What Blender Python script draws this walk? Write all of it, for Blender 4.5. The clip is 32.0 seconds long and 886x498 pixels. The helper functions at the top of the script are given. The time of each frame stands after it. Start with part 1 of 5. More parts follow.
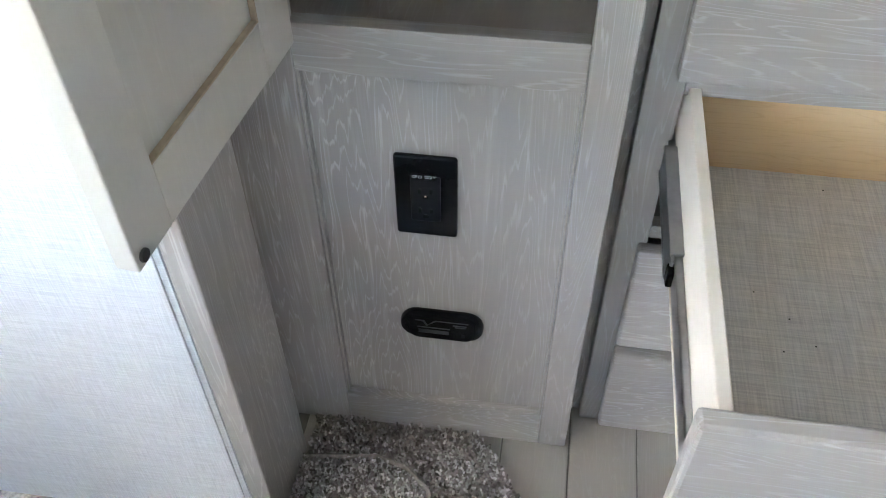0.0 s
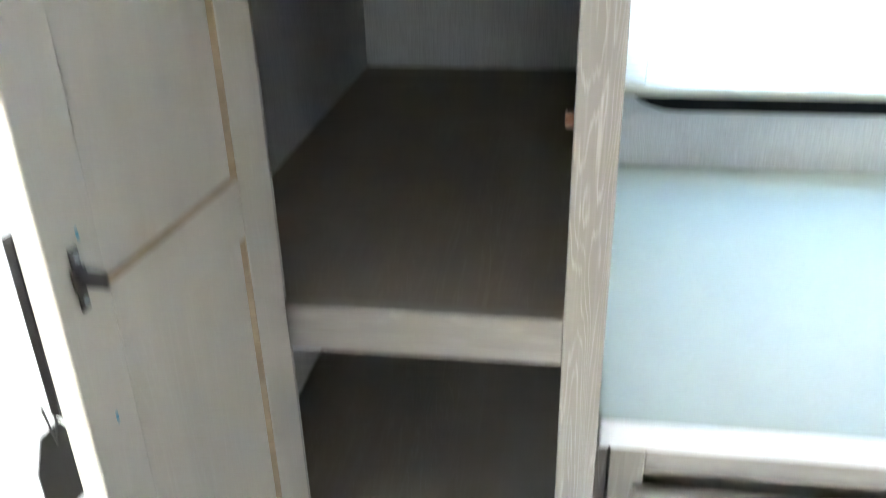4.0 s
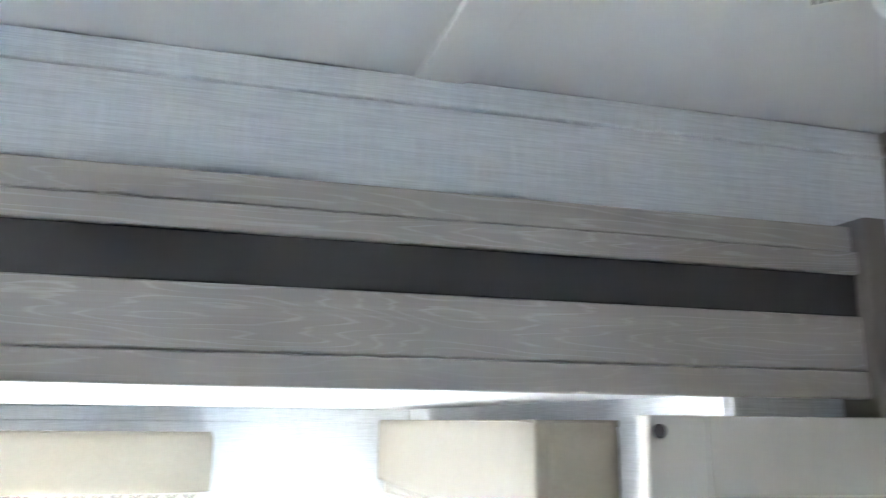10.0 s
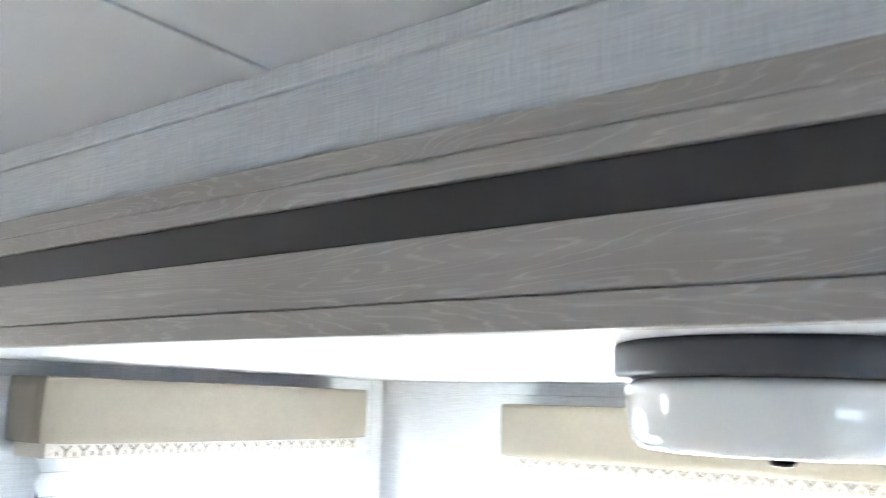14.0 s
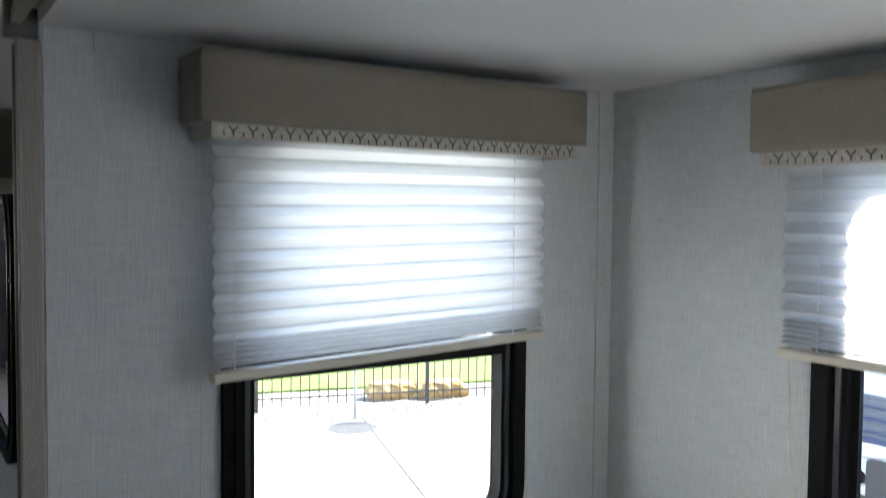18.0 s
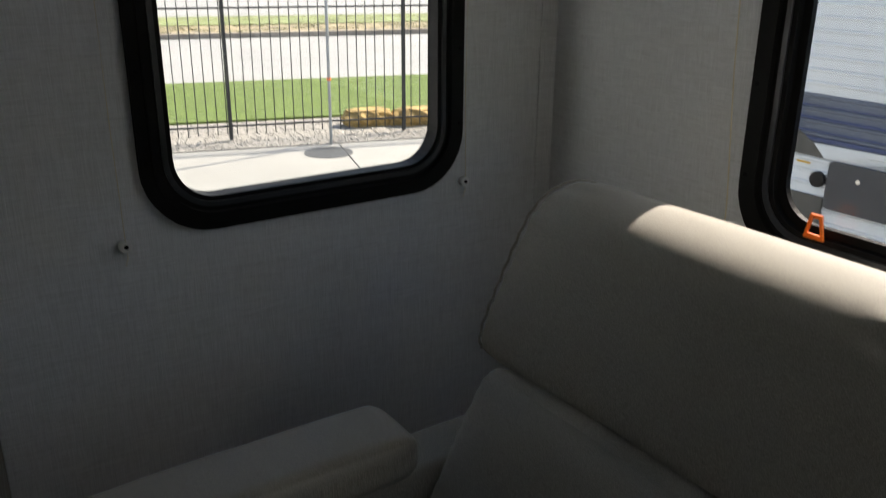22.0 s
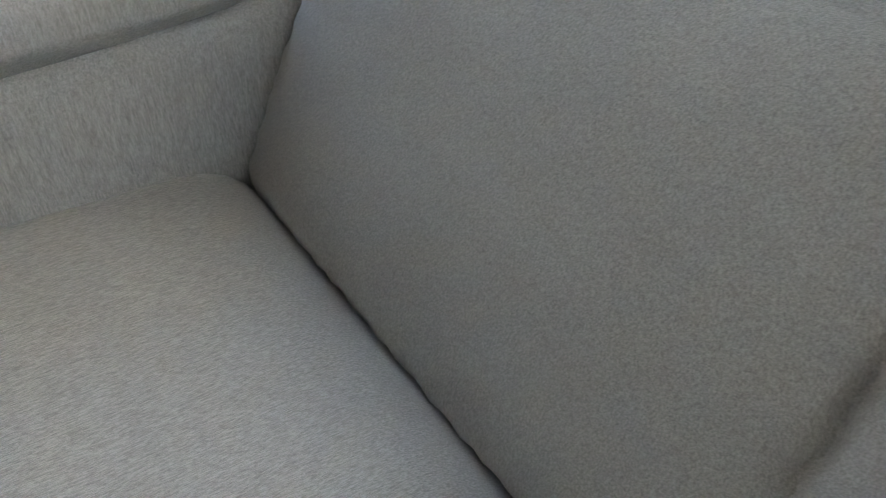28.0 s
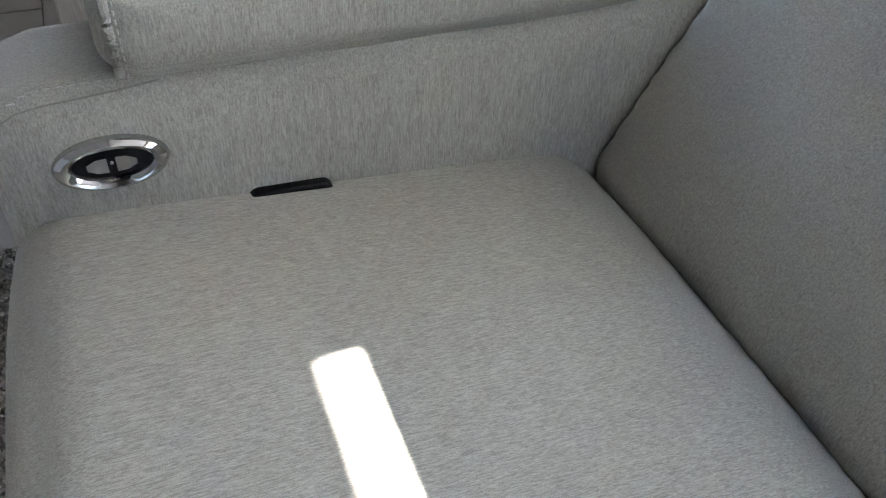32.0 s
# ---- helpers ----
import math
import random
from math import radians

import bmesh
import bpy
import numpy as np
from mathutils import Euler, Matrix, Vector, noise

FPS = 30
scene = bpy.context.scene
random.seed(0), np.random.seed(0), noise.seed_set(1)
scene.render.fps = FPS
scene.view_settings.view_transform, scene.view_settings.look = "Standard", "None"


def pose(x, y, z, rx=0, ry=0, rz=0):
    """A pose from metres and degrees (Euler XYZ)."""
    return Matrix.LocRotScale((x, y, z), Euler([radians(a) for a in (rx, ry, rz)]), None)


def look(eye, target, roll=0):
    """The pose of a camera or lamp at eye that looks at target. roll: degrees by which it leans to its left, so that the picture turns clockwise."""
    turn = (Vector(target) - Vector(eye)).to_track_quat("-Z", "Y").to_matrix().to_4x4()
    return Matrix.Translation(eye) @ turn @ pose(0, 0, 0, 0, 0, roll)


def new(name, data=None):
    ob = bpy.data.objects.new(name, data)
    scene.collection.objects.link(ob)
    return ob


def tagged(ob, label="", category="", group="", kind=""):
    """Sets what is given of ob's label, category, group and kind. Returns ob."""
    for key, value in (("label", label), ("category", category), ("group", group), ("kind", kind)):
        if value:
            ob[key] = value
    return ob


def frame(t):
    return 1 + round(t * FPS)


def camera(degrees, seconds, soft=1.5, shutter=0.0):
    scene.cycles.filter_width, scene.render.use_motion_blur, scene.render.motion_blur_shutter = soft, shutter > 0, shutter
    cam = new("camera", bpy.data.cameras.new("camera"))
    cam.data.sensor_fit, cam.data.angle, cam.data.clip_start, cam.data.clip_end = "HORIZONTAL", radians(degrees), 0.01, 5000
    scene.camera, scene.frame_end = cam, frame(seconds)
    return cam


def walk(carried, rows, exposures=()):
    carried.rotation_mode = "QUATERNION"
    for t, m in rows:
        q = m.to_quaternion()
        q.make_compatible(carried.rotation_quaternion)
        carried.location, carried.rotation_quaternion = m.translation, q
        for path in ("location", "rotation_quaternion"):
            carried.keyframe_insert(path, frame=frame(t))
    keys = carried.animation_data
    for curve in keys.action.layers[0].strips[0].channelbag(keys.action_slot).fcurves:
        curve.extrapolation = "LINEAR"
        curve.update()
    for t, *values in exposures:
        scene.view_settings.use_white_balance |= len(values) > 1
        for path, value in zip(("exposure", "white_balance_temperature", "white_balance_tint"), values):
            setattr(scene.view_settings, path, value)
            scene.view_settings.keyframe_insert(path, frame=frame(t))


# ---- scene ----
# ---- camera: seconds, place, yaw, pitch, roll ----
cam = camera(55.8, 32.0, 1.0, 0.8)
PATH = [
    (0.0, 0.2553, -0.6700, 1.1259, 8.5600, -46.6049, 0.5538),
    (0.5, 0.2590, -0.6726, 1.1216, 8.2294, -46.5472, 0.6024),
    (1.0, 0.2560, -0.6667, 1.1187, 8.0826, -46.5897, 0.5836),
    (1.5, 0.2368, -0.6457, 1.1635, 7.9673, -46.1232, -0.0062),
    (2.0, 0.2282, -0.6328, 1.2451, 7.8469, -46.7657, 0.2741),
    (2.5, 0.2371, -0.6241, 1.3231, 7.5095, -46.2948, 0.4060),
    (3.0, 0.2481, -0.6375, 1.3920, 7.9517, -42.3762, 0.4678),
    (3.5, 0.2872, -0.6822, 1.4486, 8.9611, -34.3, 0.7256),
    (4.0, 0.2788, -0.7107, 1.5282, 8.1414, -26.7768, 1.1759),
    (4.5, 0.2669, -0.7507, 1.5541, 7.7888, -18.0721, 0.0761),
    (5.0, 0.2624, -0.7932, 1.5893, 5.7143, -11.1443, -0.0933),
    (5.5, 0.2765, -0.8150, 1.6146, 4.1287, -5.2133, -0.0224),
    (6.0, 0.3140, -0.7970, 1.6428, 4.5074, -1.2751, 0.3736),
    (6.5, 0.3645, -0.7458, 1.6917, 7.3781, -0.1912, 0.9383),
    (7.0, 0.4166, -0.6443, 1.7294, 13.8472, 0.7121, 0.8471),
    (7.5, 0.4622, -0.5536, 1.7996, 23.0910, 2.3976, 1.0331),
    (8.0, 0.5066, -0.4944, 1.8460, 34.9872, 6.0136, 0.8737),
    (8.5, 0.5661, -0.4895, 1.8456, 50.0732, 10.1709, -0.1145),
    (8.6, 0.5742, -0.4912, 1.8416, 52.8797, 10.7954, -0.2653),
    (9.0, 0.5832, -0.4996, 1.8108, 62.4324, 12.4349, -0.6003),
    (9.5, 0.5728, -0.5965, 1.7969, 68.9429, 12.6546, -0.0454),
    (10.0, 0.5698, -0.6504, 1.8002, 73.8265, 11.7243, -0.5330),
    (10.5, 0.5867, -0.6689, 1.8025, 79.5231, 11.4100, -0.9402),
    (11.0, 0.6071, -0.6897, 1.8040, 85.6683, 11.3249, -1.2855),
    (11.5, 0.6115, -0.7120, 1.8096, 93.5126, 10.8390, -1.4053),
    (12.0, 0.6058, -0.7339, 1.8097, 101.4760, 10.3503, -1.7217),
    (12.5, 0.5979, -0.8155, 1.7960, 108.8139, 10.5283, -1.8193),
    (13.0, 0.5624, -0.9248, 1.7891, 115.5709, 10.4143, -1.7979),
    (13.5, 0.4989, -1.0332, 1.7831, 120.9826, 10.3315, -1.8053),
    (14.0, 0.4303, -1.0838, 1.7757, 126.9015, 10.3963, -1.7275),
    (14.5, 0.3607, -1.1023, 1.7659, 132.6757, 10.4152, -1.5897),
    (15.0, 0.2960, -1.1045, 1.7526, 137.8963, 10.2523, -1.4037),
    (15.5, 0.2418, -1.1063, 1.7344, 142.1564, 9.7747, -1.1766),
    (16.0, 0.2075, -1.1292, 1.7090, 144.9407, 8.9980, -0.8165),
    (16.5, 0.1656, -1.1544, 1.6784, 146.0072, 6.8117, -0.5257),
    (17.0, 0.1255, -1.168, 1.672, 146.59, 2.475, -1.016),
    (17.5, 0.1055, -1.1579, 1.6019, 147.0529, 0.2593, -0.5193),
    (18.0, 0.1025, -1.1736, 1.5528, 146.6381, -2.6090, -0.5405),
    (18.5, 0.1006, -1.1828, 1.5301, 146.2951, -5.4608, -0.4614),
    (19.0, 0.0703, -1.1713, 1.5076, 146.9686, -7.9572, -0.3044),
    (19.5, 0.0543, -1.1852, 1.4906, 146.5575, -10.1448, -0.4998),
    (20.0, 0.0293, -1.1851, 1.4694, 146.8665, -12.1256, -0.5393),
    (20.5, 0.0235, -1.1748, 1.4421, 146.6732, -14.1033, -0.6479),
    (21.0, 0.0022, -1.1573, 1.3891, 146.5956, -15.2979, -0.2395),
    (21.5, -0.0039, -1.1522, 1.3498, 146.2555, -17.5141, -0.3546),
    (22.0, -0.0144, -1.1601, 1.3234, 145.5913, -20.0050, -0.4584),
    (22.5, 0.0006, -1.1354, 1.3164, 144.1867, -22.2510, -0.5291),
    (23.0, 0.0048, -1.1154, 1.2875, 142.8192, -23.5301, -0.5834),
    (23.5, 0.0055, -1.1160, 1.2487, 140.8894, -25.6536, -0.6170),
    (24.0, -0.0293, -1.1234, 1.2032, 141.0150, -27.9775, -0.6702),
    (24.5, -0.0501, -1.1296, 1.1403, 141.2886, -29.6490, 0.4241),
    (25.0, -0.0453, -1.1571, 1.1291, 140.6074, -33.1939, 0.2546),
    (25.5, -0.0361, -1.2033, 1.0999, 139.0656, -35.2003, -1.5138),
    (26.0, -0.0780, -1.2496, 1.0570, 138.9211, -37.2180, -1.6292),
    (26.5, -0.1503, -1.2936, 1.0130, 139.8464, -39.1069, -1.0165),
    (27.0, -0.2322, -1.3327, 0.9713, 141.5164, -40.7265, -0.1896),
    (27.5, -0.3030, -1.3643, 0.9333, 143.6075, -41.9361, 0.5930),
    (28.0, -0.3421, -1.3858, 0.9048, 145.7967, -42.5938, 1.1202),
    (28.5, -0.3338, -1.3919, 0.9021, 147.0068, -42.6016, 0.9941),
    (29.0, -0.2677, -1.3710, 0.9474, 147.5249, -43.0828, 0.5127),
    (29.5, -0.2462, -1.4336, 0.9197, 151.3627, -43.1494, -0.9640),
    (30.0, -0.1997, -1.4730, 0.9008, 153.3495, -43.2905, -1.8305),
    (30.5, -0.1587, -1.4804, 0.8943, 155.5744, -42.1452, -2.5011),
    (31.0, -0.1451, -1.4852, 0.8921, 157.2707, -42.2552, -2.5631),
    (31.5, -0.1388, -1.4838, 0.8904, 157.8859, -41.9345, -2.3139),
    (32.0, -0.1389, -1.4879, 0.8980, 158.7754, -42.6598, -2.1907),
]
EXPOSURE = [(0, 5.95, 6650, 15), (3, 5.95, 6650, 15), (4, 6.2, 6900, 14), (5, 6.1, 6800, 15), (7, 6.0, 6250, 15), (9, 6.0, 6250, 14), (10.5, 6.25, 6350, 14), (13, 6.2, 6500, 14), (15.5, 4.9, 6300, 14), (17, 4.08, 6350, 13), (18, 2.75, 6550, 14), (20, 1.70, 7050, 14), (22, 1.29, 7400, 15), (23.5, 2.0, 7500, 15), (24.6, 2.95, 7450, 16), (25.5, 3.65, 7250, 15), (28, 4.56, 6880, 17), (32, 4.66, 6780, 16)]
walk(cam, [(t, pose(x, y, z, 90 + pitch, roll, yaw)) for t, x, y, z, yaw, pitch, roll in PATH], EXPOSURE)

# ---- daylight ----
SUN_TO = Vector((1.0, 0.107, -0.822)).normalized()      # the way the sunlight travels
world = bpy.data.worlds.new("sky")
world.use_nodes = True
scene.world = world
sky = world.node_tree.nodes.new("ShaderNodeTexSky")
sky.sky_type, sky.sun_disc = "NISHITA", False
sky.sun_elevation = math.asin(-SUN_TO.z)
sky.sun_rotation = math.atan2(-SUN_TO.x, -SUN_TO.y)
world.node_tree.links.new(sky.outputs[0], world.node_tree.nodes["Background"].inputs[0])
world.node_tree.nodes["Background"].inputs[1].default_value = 0.12
sun_data = bpy.data.lights.new("sun", "SUN")
sun_data.energy, sun_data.angle, sun_data.color = 5.0, radians(0.5), (1.0, 0.965, 0.91)
sun = new("sun", sun_data)
sun.matrix_world = look((-6, -1, 8), Vector((-6, -1, 8)) + SUN_TO)


# ---- plan ----
OW = 0.288                    # width of the pantry's openings
PL, PR = -0.087, 0.329        # pantry's outer sides
WALL_K = 1.00                 # wall behind the pantry
KW, KW_LEAN = 0.795, 0.30     # kitchen wall at the counter, and how far it leans in per metre above Z_LEAN
Z_LEAN = 1.05
CEIL = 2.091
XF = -0.056                   # face of the slide's fascia
XW = -0.087                   # main side wall above the slide
Y2, XS = -2.577, -1.287       # slide's end wall and outer wall
YN = -0.192                   # slide's near end wall
ZS = 1.828                    # slide's ceiling
Z2, Z3, Z4, Z5, Z6, Z7 = 1.983, 1.958, 1.937, 1.898, 1.849, 1.824
ROOM_X, ROOM_Y = 2.15, -4.3   # main room's far sides


# ---- materials ----
def material(name):
    m = bpy.data.materials.new(name)
    m.use_nodes = True
    nt = m.node_tree
    return m, nt, nt.nodes["Principled BSDF"]


def node(nt, kind, **inputs):
    n = nt.nodes.new(kind)
    for k, v in inputs.items():
        n.inputs[k].default_value = v
    return n


def ramp(nt, fac, stops):
    n = nt.nodes.new("ShaderNodeValToRGB")
    e = n.color_ramp.elements
    while len(e) < len(stops):
        e.new(0.5)
    for s, (p, c) in zip(e, stops):
        s.position, s.color = p, (*c, 1)
    nt.links.new(fac, n.inputs[0])
    return n.outputs[0]


def coords(nt, scale, turn=(0, 0, 0)):
    tc = nt.nodes.new("ShaderNodeTexCoord")
    mp = nt.nodes.new("ShaderNodeMapping")
    mp.inputs["Scale"].default_value = scale
    mp.inputs["Rotation"].default_value = [radians(a) for a in turn]
    nt.links.new(tc.outputs["Object"], mp.inputs[0])
    return mp.outputs[0]


def noise_of(nt, vec, scale, detail=4.0, rough=0.55, distortion=0.0):
    n = node(nt, "ShaderNodeTexNoise", Scale=scale, Detail=detail, Roughness=rough, Distortion=distortion)
    nt.links.new(vec, n.inputs["Vector"])
    return n.outputs["Fac"]


def mix_of(nt, a, b, fac, mode="MIX"):
    n = nt.nodes.new("ShaderNodeMix")
    n.data_type, n.blend_type = "RGBA", mode
    for sock, v in ((n.inputs[6], a), (n.inputs[7], b), (n.inputs[0], fac)):
        if isinstance(v, (int, float)):
            sock.default_value = v
        elif isinstance(v, tuple):
            sock.default_value = (*v, 1)
        else:
            nt.links.new(v, sock)
    return n.outputs[2]


def bump_of(nt, bsdf, height, strength, distance=0.002):
    b = node(nt, "ShaderNodeBump", Strength=strength, Distance=distance)
    nt.links.new(height, b.inputs["Height"])
    nt.links.new(b.outputs[0], bsdf.inputs["Normal"])


def wood(name, axis, dark=(0.25, 0.225, 0.20), light=(0.40, 0.375, 0.342), lime=(0.62, 0.60, 0.57), rough=0.42, amount=0.80):
    """Limed oak, its grain along the axis."""
    m, nt, bsdf = material(name)
    long, short = 0.55, 5.0
    sc = {"x": (long, short, short), "y": (short, long, short), "z": (short, short, long)}[axis]
    info = nt.nodes.new("ShaderNodeObjectInfo")
    v = coords(nt, sc)
    shift = nt.nodes.new("ShaderNodeVectorMath")
    shift.operation = "ADD"
    grow = nt.nodes.new("ShaderNodeMath")
    grow.operation, grow.inputs[1].default_value = "MULTIPLY", 9.0
    nt.links.new(info.outputs["Random"], grow.inputs[0])
    nt.links.new(v, shift.inputs[0])
    nt.links.new(grow.outputs[0], shift.inputs[1])
    v = shift.outputs[0]
    field = noise_of(nt, v, 1.5, 3.0, 0.50, 0.5)
    rings = nt.nodes.new("ShaderNodeMath")
    rings.operation, rings.inputs[1].default_value = "MULTIPLY", 56.0
    ragged = nt.nodes.new("ShaderNodeMath")
    ragged.operation, ragged.inputs[1].default_value = "MULTIPLY", 0.030
    fibre = noise_of(nt, coords(nt, tuple(a * (9.0 if a < 1 else 30.0) for a in sc)), 1.0, 2.0, 0.6)
    nt.links.new(fibre, ragged.inputs[0])
    total = nt.nodes.new("ShaderNodeMath")
    total.operation = "ADD"
    nt.links.new(field, total.inputs[0]); nt.links.new(ragged.outputs[0], total.inputs[1])
    nt.links.new(total.outputs[0], rings.inputs[0])
    frac = nt.nodes.new("ShaderNodeMath")
    frac.operation = "FRACT"
    nt.links.new(rings.outputs[0], frac.inputs[0])
    cathedral = ramp(nt, frac.outputs[0], [(0.0, (0, 0, 0)), (0.74, (0.02, 0.02, 0.02)), (0.86, (1, 1, 1)), (0.95, (0.85, 0.85, 0.85)), (1.0, (0, 0, 0))])
    pores = noise_of(nt, coords(nt, tuple(a * (4.0 if a < 1 else 26.0) for a in sc)), 1.2, 3.0, 0.6)
    fine = ramp(nt, pores, [(0.0, (0, 0, 0)), (0.51, (0, 0, 0)), (0.70, (1, 1, 1))])
    patches = ramp(nt, noise_of(nt, v, 0.9, 3.0), [(0.35, (0.15, 0.15, 0.15)), (0.7, (1, 1, 1))])
    tone = mix_of(nt, dark, light, noise_of(nt, v, 2.4, 5.0))
    dashes = ramp(nt, noise_of(nt, coords(nt, tuple(a * (26.0 if a < 1 else 60.0) for a in sc)), 1.0, 2.0, 0.6), [(0.36, (0.12, 0.12, 0.12)), (0.56, (1, 1, 1))])
    cathedral = mix_of(nt, cathedral, dashes, 0.85, "MULTIPLY")
    lines = mix_of(nt, cathedral, fine, 0.36)
    lines = mix_of(nt, lines, patches, 1.0, "MULTIPLY")
    weak = nt.nodes.new("ShaderNodeMath")
    weak.operation, weak.inputs[1].default_value = "MULTIPLY", amount
    nt.links.new(lines, weak.inputs[0])
    col = mix_of(nt, tone, lime, weak.outputs[0])
    nt.links.new(col, bsdf.inputs["Base Color"])
    bsdf.inputs["Roughness"].default_value = rough
    bump_of(nt, bsdf, pores, 0.12, 0.0006)
    return m


def linen(name, color, axis_up="z", contrast=0.14, rough=0.7, plane="xz"):
    """Wall vinyl with a woven print."""
    m, nt, bsdf = material(name)
    flat = plane == "xy"
    up = noise_of(nt, coords(nt, (16, 520, 16) if flat else (620, 620, 20)), 1.0, 2.5, 0.8)
    side = noise_of(nt, coords(nt, (520, 16, 16) if flat else (20, 20, 660)), 1.0, 2.5, 0.8)
    big = noise_of(nt, coords(nt, (1, 1, 1)), 2.2, 3.0)
    weave = nt.nodes.new("ShaderNodeMath")
    weave.operation = "ADD"
    nt.links.new(up, weave.inputs[0]); nt.links.new(side, weave.inputs[1])
    half = nt.nodes.new("ShaderNodeMath")
    half.operation, half.inputs[1].default_value = "MULTIPLY", 0.5
    nt.links.new(weave.outputs[0], half.inputs[0])
    lo = tuple(c * (1 - contrast) for c in color)
    hi = tuple(min(1, c * (1 + contrast)) for c in color)
    col = ramp(nt, half.outputs[0], [(0.40, lo), (0.60, hi)])
    col = mix_of(nt, col, ramp(nt, big, [(0.3, (0.93, 0.93, 0.94)), (0.7, (1, 1, 1))]), 1.0, "MULTIPLY")
    nt.links.new(col, bsdf.inputs["Base Color"])
    bsdf.inputs["Roughness"].default_value = rough
    bump_of(nt, bsdf, half.outputs[0], 0.15, 0.0005)
    return m


def plain(name, color, rough=0.5, metal=0.0, mottle=0.06, scale=12.0, grain=0.0, **extra):
    m, nt, bsdf = material(name)
    v = coords(nt, (1, 1, 1))
    n = noise_of(nt, v, scale, 5.0, 0.6)
    lo = tuple(c * (1 - mottle) for c in color)
    hi = tuple(min(1, c * (1 + mottle)) for c in color)
    nt.links.new(ramp(nt, n, [(0.3, lo), (0.7, hi)]), bsdf.inputs["Base Color"])
    bsdf.inputs["Roughness"].default_value, bsdf.inputs["Metallic"].default_value = rough, metal
    if grain:
        bump_of(nt, bsdf, noise_of(nt, v, 420.0, 2.0), grain, 0.0008)
    for k, val in extra.items():
        bsdf.inputs[k.replace("_", " ")].default_value = val
    return m


def upholstery(name, color, contrast=0.30, axis="z"):
    """Fine twill: long melange threads along the axis, with speckle between them."""
    m, nt, bsdf = material(name)
    def along(long, short):
        return {"x": (long, short, short), "y": (short, long, short), "z": (short, short, long)}[axis]
    streaks = noise_of(nt, coords(nt, along(58, 800)), 1.0, 2.0, 0.7)
    threads = noise_of(nt, coords(nt, along(210, 1300)), 1.0, 1.0, 0.6)
    speckle = noise_of(nt, coords(nt, (1150, 1150, 1150)), 1.0, 1.0, 0.6)
    cloud = noise_of(nt, coords(nt, (14, 5, 14)), 2.0, 4.0, 0.7)
    blend = mix_of(nt, streaks, threads, 0.45)
    blend = mix_of(nt, blend, speckle, 0.28)
    lo = tuple(x * (1 - contrast) for x in color)
    hi = tuple(x * (1 + contrast) for x in color)
    col = ramp(nt, blend, [(0.40, lo), (0.60, hi)])
    col = mix_of(nt, col, ramp(nt, cloud, [(0.3, (0.93, 0.93, 0.94)), (0.7, (1, 1, 1))]), 1.0, "MULTIPLY")
    nt.links.new(col, bsdf.inputs["Base Color"])
    bsdf.inputs["Roughness"].default_value = 0.72
    bsdf.inputs["Sheen Weight"].default_value = 0.10
    bump_of(nt, bsdf, blend, 0.28, 0.0008)
    return m


def glass(name, tint=(1, 1, 1), rough=0.0):
    m, nt, bsdf = material(name)
    mixer = nt.nodes.new("ShaderNodeMixShader")
    clear = nt.nodes.new("ShaderNodeBsdfTransparent")
    clear.inputs[0].default_value = (*tint, 1)
    gloss = nt.nodes.new("ShaderNodeBsdfGlossy")
    gloss.inputs["Roughness"].default_value = rough
    mixer.inputs[0].default_value = 0.03
    nt.links.new(clear.outputs[0], mixer.inputs[1])
    nt.links.new(gloss.outputs[0], mixer.inputs[2])
    nt.links.new(mixer.outputs[0], nt.nodes["Material Output"].inputs[0])
    return m


def netting(name, color, clear):
    """Fine netting: part of the light goes straight through, the threads catch the rest."""
    m, nt, bsdf = material(name)
    nt.links.new(ramp(nt, noise_of(nt, coords(nt, (60, 60, 60)), 2.0), [(0.3, tuple(c * 0.85 for c in color)), (0.7, color)]), bsdf.inputs["Base Color"])
    bsdf.inputs["Roughness"].default_value = 0.6
    mix = nt.nodes.new("ShaderNodeMixShader")
    mix.inputs[0].default_value = 1 - clear
    nt.links.new(nt.nodes.new("ShaderNodeBsdfTransparent").outputs[0], mix.inputs[1])
    nt.links.new(bsdf.outputs[0], mix.inputs[2])
    nt.links.new(mix.outputs[0], nt.nodes["Material Output"].inputs["Surface"])
    return m


def shade_cloth(name, color, through_part=0.6):
    m, nt, bsdf = material(name)
    bsdf.inputs["Base Color"].default_value = (*color, 1)
    bsdf.inputs["Roughness"].default_value = 0.8
    n = noise_of(nt, coords(nt, (6, 6, 90)), 5.0, 3.0)
    col = ramp(nt, n, [(0.3, tuple(c * 0.93 for c in color)), (0.7, color)])
    nt.links.new(col, bsdf.inputs["Base Color"])
    t = nt.nodes.new("ShaderNodeBsdfTranslucent")
    nt.links.new(col, t.inputs[0])
    mixer = nt.nodes.new("ShaderNodeMixShader")
    mixer.inputs[0].default_value = through_part
    nt.links.new(bsdf.outputs[0], mixer.inputs[1])
    nt.links.new(t.outputs[0], mixer.inputs[2])
    nt.links.new(mixer.outputs[0], nt.nodes["Material Output"].inputs[0])
    return m


